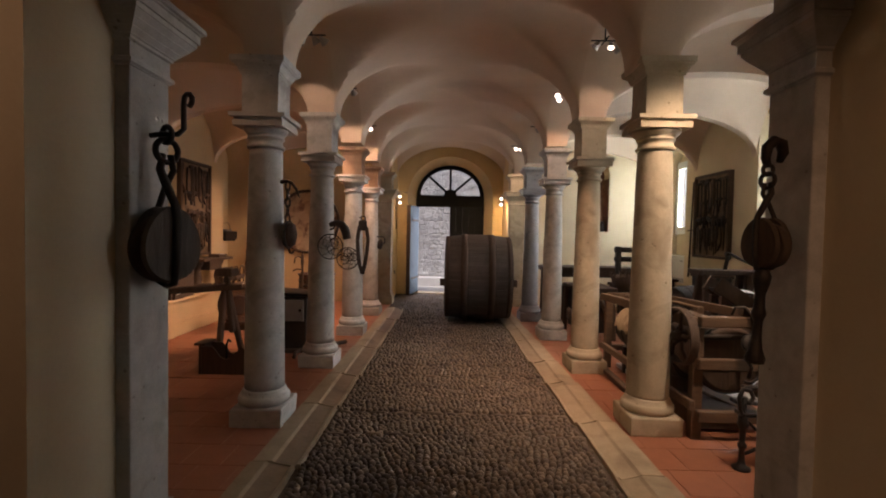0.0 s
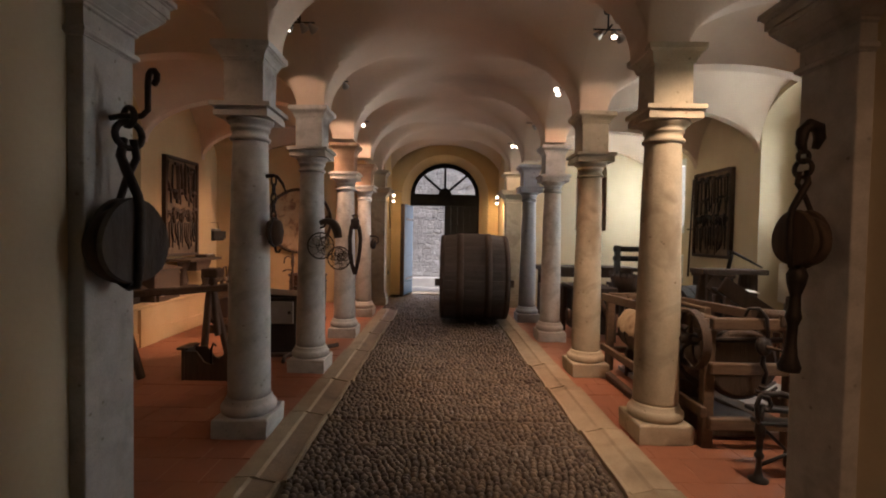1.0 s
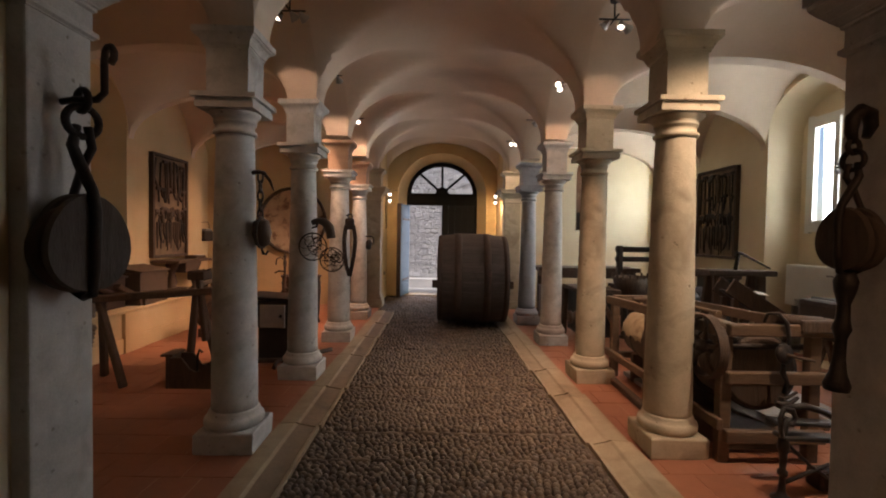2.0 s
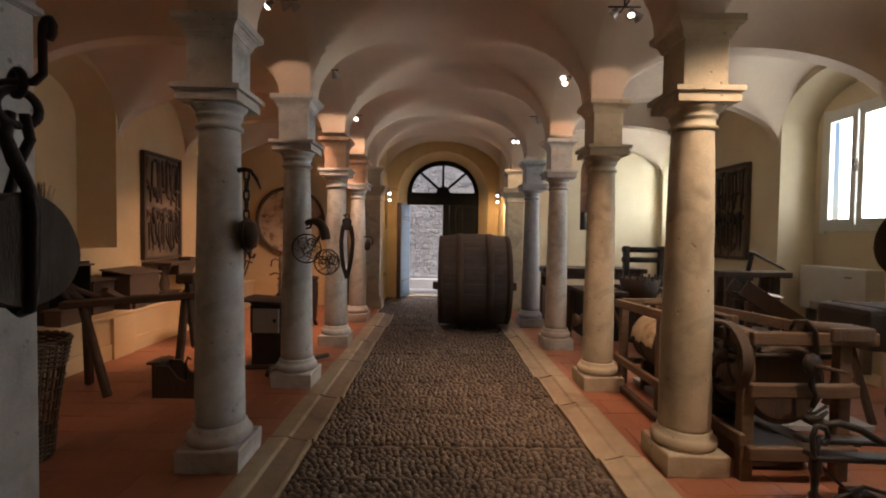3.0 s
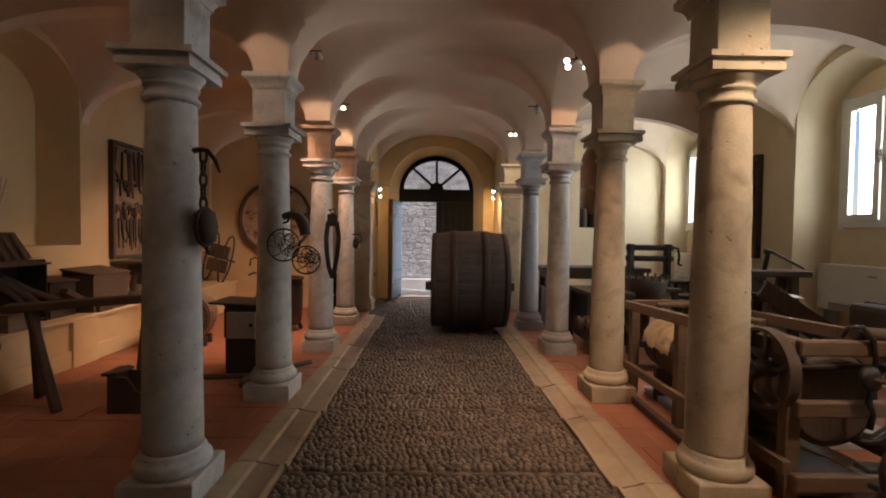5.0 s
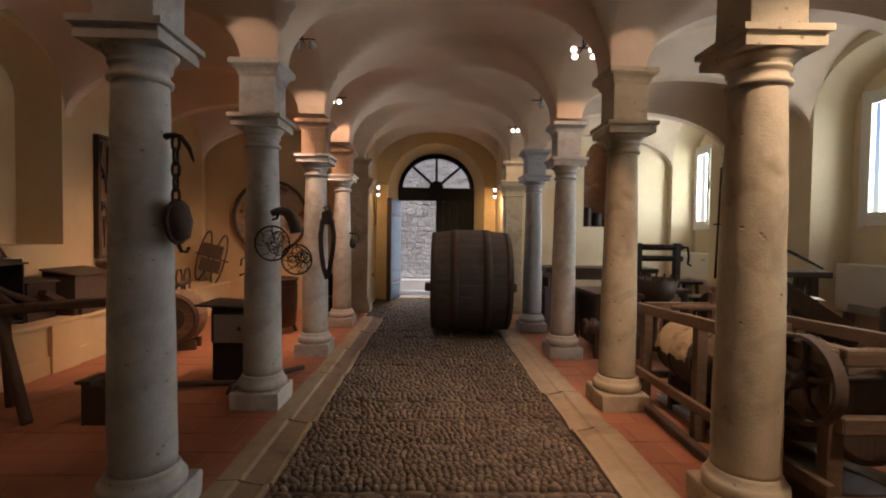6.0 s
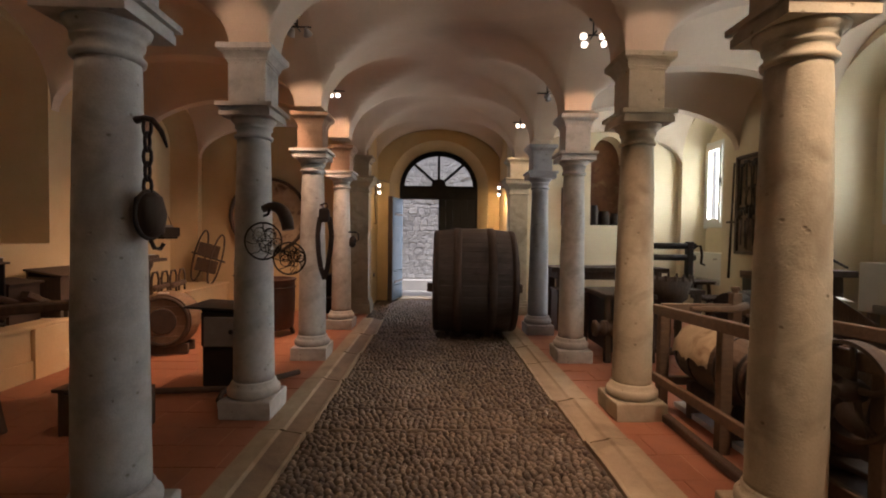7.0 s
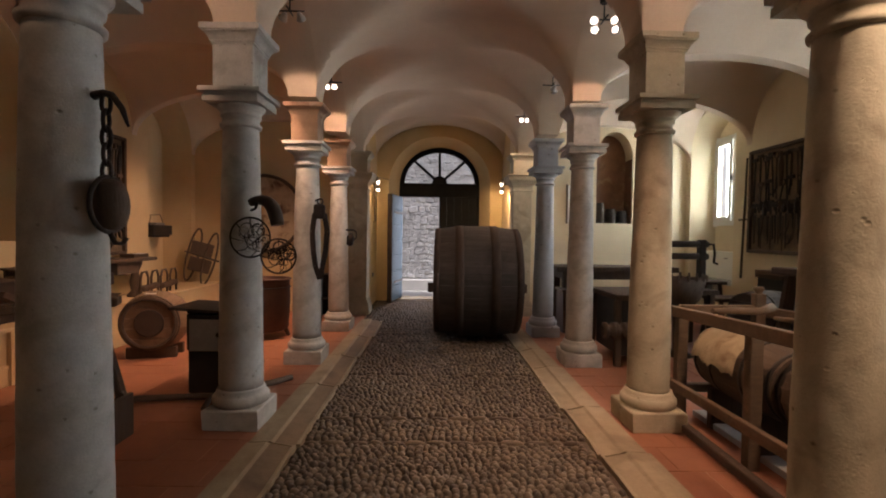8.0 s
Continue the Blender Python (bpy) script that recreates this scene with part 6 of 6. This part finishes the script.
for s, y in ((-1, 10.72), (1, 10.80)):
    c = empty("wall_spotlight", s * 1.36, y, 2.42, "small bare wall spotlight lighting the recess", "spotlight", "wall spotlights")
    b = bmesh.new()
    add_rod(b, (0, 0, 0), (-s * 0.14, 0, 0.02), 0.010)
    part("arm", b, BLACKPAINT, c)
    for dz in (0.06, -0.08):
        m = along((-s * 0.17, 0, dz), (-s * 0.17 - s * 0.2, 0.35, dz - 0.9))
        h = part("lamp_head", lathe([(0.014, -0.05), (0.034, -0.005), (0.048, 0.026), (0.043, 0.026), (0.012, 0.0)], 18, m), STEEL, c)
        part("bulb", lathe([(0.020, 0.010), (0.030, 0.04), (0.026, 0.07), (0.012, 0.085)], 18, m), BULB, h)
# ---- outside wall of rubble ----
def rubble_wall():
    w = empty("rubble_wall", 0, 15.2, -0.1, "sunlit grey rubble stone wall across the lane", "wall")
    part("mortar", box(-9, 0.03, 0, 9, 0.5, 7.5), MORTAR, w)
    part("footing", box(-6, -0.45, 0.0, 6, 0.03, 0.28, 0.02), PAVING, w, "pale stone footing")
    rnd = random.Random(5)
    meshes = []
    for k in range(6):
        b = bmesh.new()
        bmesh.ops.create_cube(b, size=1)
        bmesh.ops.bevel(b, geom=list(b.edges), offset=0.16, segments=1, affect="EDGES")
        for v in b.verts:
            v.co += Vector((rnd.uniform(-0.09, 0.09), rnd.uniform(-0.08, 0.08), rnd.uniform(-0.11, 0.11)))
        me = bpy.data.meshes.new("stone")
        b.to_mesh(me)
        b.free()
        me.materials.append(RUBBLE)
        meshes.append(me)
    count = 0
    z = 0.30
    while z < 6.0:
        hh = rnd.uniform(0.07, 0.16)
        x = -2.1 + rnd.uniform(-0.2, 0)
        while x < 2.1:
            ww = rnd.uniform(0.09, 0.30)
            if (-2.0 < x < 0.6 and z < 3.2) or (z >= 3.2 and abs(x) < 2.1):
                ob = new("stone", rnd.choice(meshes))
                ob.parent = w
                ob.location = (x + ww / 2, 0.022, z + hh / 2 + rnd.uniform(-0.012, 0.012))
                ob.rotation_euler = (0, rnd.uniform(-0.28, 0.28), 0)
                ob.scale = (ww * 0.95, 0.055 + rnd.uniform(0, 0.035), hh * rnd.uniform(0.9, 1.1))
                count += 1
            x += ww
        z += hh


rubble_wall()


# ---- kerbs ----
def kerb(s):
    k = empty("kerb_strip", 0, 0, 0, "worn pale stone strip between cobbles and tiles", "kerb")
    k["kind"] = "structure"
    rnd = random.Random(11 + s)
    y = 1.2
    while y < 9.7:
        n = min(rnd.uniform(0.75, 1.25), 9.74 - y)
        # the strips draw together a little towards the door
        draw = 0.018 * (y + n / 2 - 3.7)
        inner = (1.055 if s < 0 else 1.045) - draw + rnd.uniform(-0.014, 0.014)
        outer = 1.37 - (0.6 * draw if s < 0 else draw) + rnd.uniform(-0.006, 0.006)
        ridge = (inner + 0.185) if s < 0 else (inner + 0.16)
        b = bmesh.new()
        # cross-section: flat outside, hollowed towards the cobbles
        sec = [(outer, 0.004), (ridge + 0.012, 0.010), (ridge - 0.012, -0.002), (inner + 0.034, -0.026), (inner + 0.022, -0.012), (inner, -0.012), (inner - 0.004, -0.05), (outer, -0.06)]
        rings = []
        m = 5
        for i in range(m):
            yy = y + 0.004 + (n - 0.008) * i / (m - 1)
            w = 0.008 * noise.noise((yy * 3, s * 5, 0)) + 0.012 * noise.noise((yy * 9, s, 3))
            rings.append([b.verts.new((s * (px + (w if j in (3, 4, 5, 6) else 0)), yy, pz + 0.004 * noise.noise((yy * 5, px * 9, 1)))) for j, (px, pz) in enumerate(sec)])
        for r0, r1 in zip(rings, rings[1:]):
            for j in range(8):
                g = b.faces.new((r0[j], r0[(j + 1) % 8], r1[(j + 1) % 8], r1[j]))
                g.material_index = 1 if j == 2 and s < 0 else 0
        b.faces.new(rings[0])
        b.faces.new(rings[-1][::-1])
        bmesh.ops.recalc_face_normals(b, faces=list(b.faces))
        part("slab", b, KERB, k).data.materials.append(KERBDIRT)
        y += n


kerb(-1)
kerb(1)


# ---- terracotta tiles ----
def tiles(name, x0, x1, y0, y1, size):
    structure(name + "_bed", box(x0, y0, -0.04, x1, y1, -0.0035), GROUT, "grey mortar bed under terracotta tiles", "floor")
    f = empty(name, 0, 0, 0, "worn terracotta tile floor with thin joints", "floor")
    f["kind"] = "structure"
    b = box(-size / 2 + 0.002, -size / 2 + 0.002, -0.02, size / 2 - 0.002, size / 2 - 0.002, 0.0, 0.0015, None, 1)
    me = bpy.data.meshes.new("tile")
    b.to_mesh(me)
    b.free()
    me.materials.append(TERRA)
    rnd = random.Random(3)
    nx, ny = math.ceil((x1 - x0) / size), math.ceil((y1 - y0) / size)
    sx, sy = (x1 - x0) / nx / size, (y1 - y0) / ny / size
    for j in range(ny):
        cells = [(i, i + 1) for i in range(nx)] if j % 2 else [(0, 0.5)] + [(i + 0.5, i + 1.5) for i in range(nx - 1)] + [(nx - 0.5, nx)]
        for i0, i1 in cells:
            ob = new("tile", me)
            ob.parent = f
            ob.location = (x0 + (i0 + i1) / 2 * size * sx, y0 + (j + 0.5) * size * sy, rnd.uniform(-0.002, 0.001))
            ob.rotation_euler = (rnd.uniform(-0.003, 0.003), rnd.uniform(-0.003, 0.003), rnd.choice((0, math.pi)))
            ob.scale = (sx * (i1 - i0), sy, 1)


tiles("floor_left", -4.00, -1.30, Y_IN - 0.05, Y_END, 0.30)
tiles("floor_right", 1.28, XR + 0.42, Y_IN - 0.05, Y_END, 0.33)


# ---- cobbles ----
def cobbles():
    f = empty("cobbles", 0, 0, 0, "rounded river cobbles set in earth", "floor")
    f["kind"] = "structure"
    rnd = random.Random(8)

    def dome(k):
        r = random.Random(k)
        b = bmesh.new()
        n = 8
        rings = []
        wob = [r.uniform(0.86, 1.1) for i in range(n)]
        for rad, z in ((1.0, -0.35), (0.96, 0.05), (0.62, 0.42)):
            rings.append([b.verts.new((rad * wob[i] * math.cos(2 * math.pi * i / n), rad * wob[i] * math.sin(2 * math.pi * i / n), z + r.uniform(-0.05, 0.05))) for i in range(n)])
        top = b.verts.new((r.uniform(-0.15, 0.15), r.uniform(-0.15, 0.15), 0.55))
        for a, c in zip(rings, rings[1:]):
            for i in range(n):
                b.faces.new((a[i], a[(i + 1) % n], c[(i + 1) % n], c[i]))
        for i in range(n):
            b.faces.new((rings[-1][i], rings[-1][(i + 1) % n], top))
        return b

    shapes = []
    for k in range(8):
        b = dome(k)
        shapes.append((np.array([v.co[:] for v in b.verts]), [[v.index for v in p.verts] for p in (b.verts.index_update(), b.faces)[1]]))
        me = bpy.data.meshes.new("cobble")
        b.to_mesh(me)
        b.free()
        me.materials.append(PEBBLE_ONE)
        me.shade_smooth()
        shapes[-1] += (me,)
    verts, faces, base, single = [], [], 0, 0
    rows = [2.55, 3.63, 4.07, 5.16, 5.60, 6.70, 7.13, 8.20, 8.65, 9.75]
    y = 1.0
    spots = []
    while y < 12.3:
        pitch = 0.044 if y < 7.5 else 0.052
        half = 1.035 - 0.018 * (y - 3.7)
        x = -half - 0.012 + rnd.uniform(0, 0.02)
        wide = half - 0.04 if y < 9.7 else 1.34
        if y >= 9.7:
            x = -1.34
        while x < wide:
            w = rnd.uniform(0.8, 1.45) * pitch
            if min(abs(y - r) for r in rows) > 0.035:
                spots.append((x + w / 2, y + rnd.uniform(-0.012, 0.012), w * 0.54, pitch * rnd.uniform(0.50, 0.66), rnd.uniform(-0.6, 0.6)))
            x += w
        y += pitch * 0.98
    for r in rows:
        half = 1.03 - 0.018 * (r - 3.7)
        x = -half
        while x < half - 0.12:
            w = rnd.uniform(0.10, 0.2)
            spots.append((x + w / 2, r, w * 0.52, 0.022, rnd.uniform(-0.04, 0.04)))
            x += w
    for x, y, a, b, turn in spots:
        k = rnd.randrange(8)
        z = -0.034 + 0.006 * noise.noise((x * 2, y * 2, 0)) + rnd.uniform(-0.004, 0.004) - 0.012 * max(0, abs(x) - 0.8)
        h = rnd.uniform(0.026, 0.046)
        if 4.46 < y < 5.0 and abs(x) < 0.72 and single < 300:
            ob = new("cobble", shapes[k][2])
            ob.parent = f
            ob.matrix_basis = Matrix.LocRotScale((x, y, z), Euler((0, 0, turn)), (a, b, h))
            single += 1
            continue
        c, s = math.cos(turn), math.sin(turn)
        p = shapes[k][0] * (a, b, h)
        verts.append(np.stack((x + p[:, 0] * c - p[:, 1] * s, y + p[:, 0] * s + p[:, 1] * c, z + p[:, 2]), 1))
        faces += [[i + base for i in q] for q in shapes[k][1]]
        base += len(p)
    me = bpy.data.meshes.new("cobble_bed")
    me.from_pydata(np.concatenate(verts).tolist(), [], faces)
    me.materials.append(PEBBLE)
    me.shade_smooth()
    ob = new("cobble_bed", me)
    ob.parent = f
    tagged(ob, "rounded river cobbles laid in rows", kind="stuff")


cobbles()
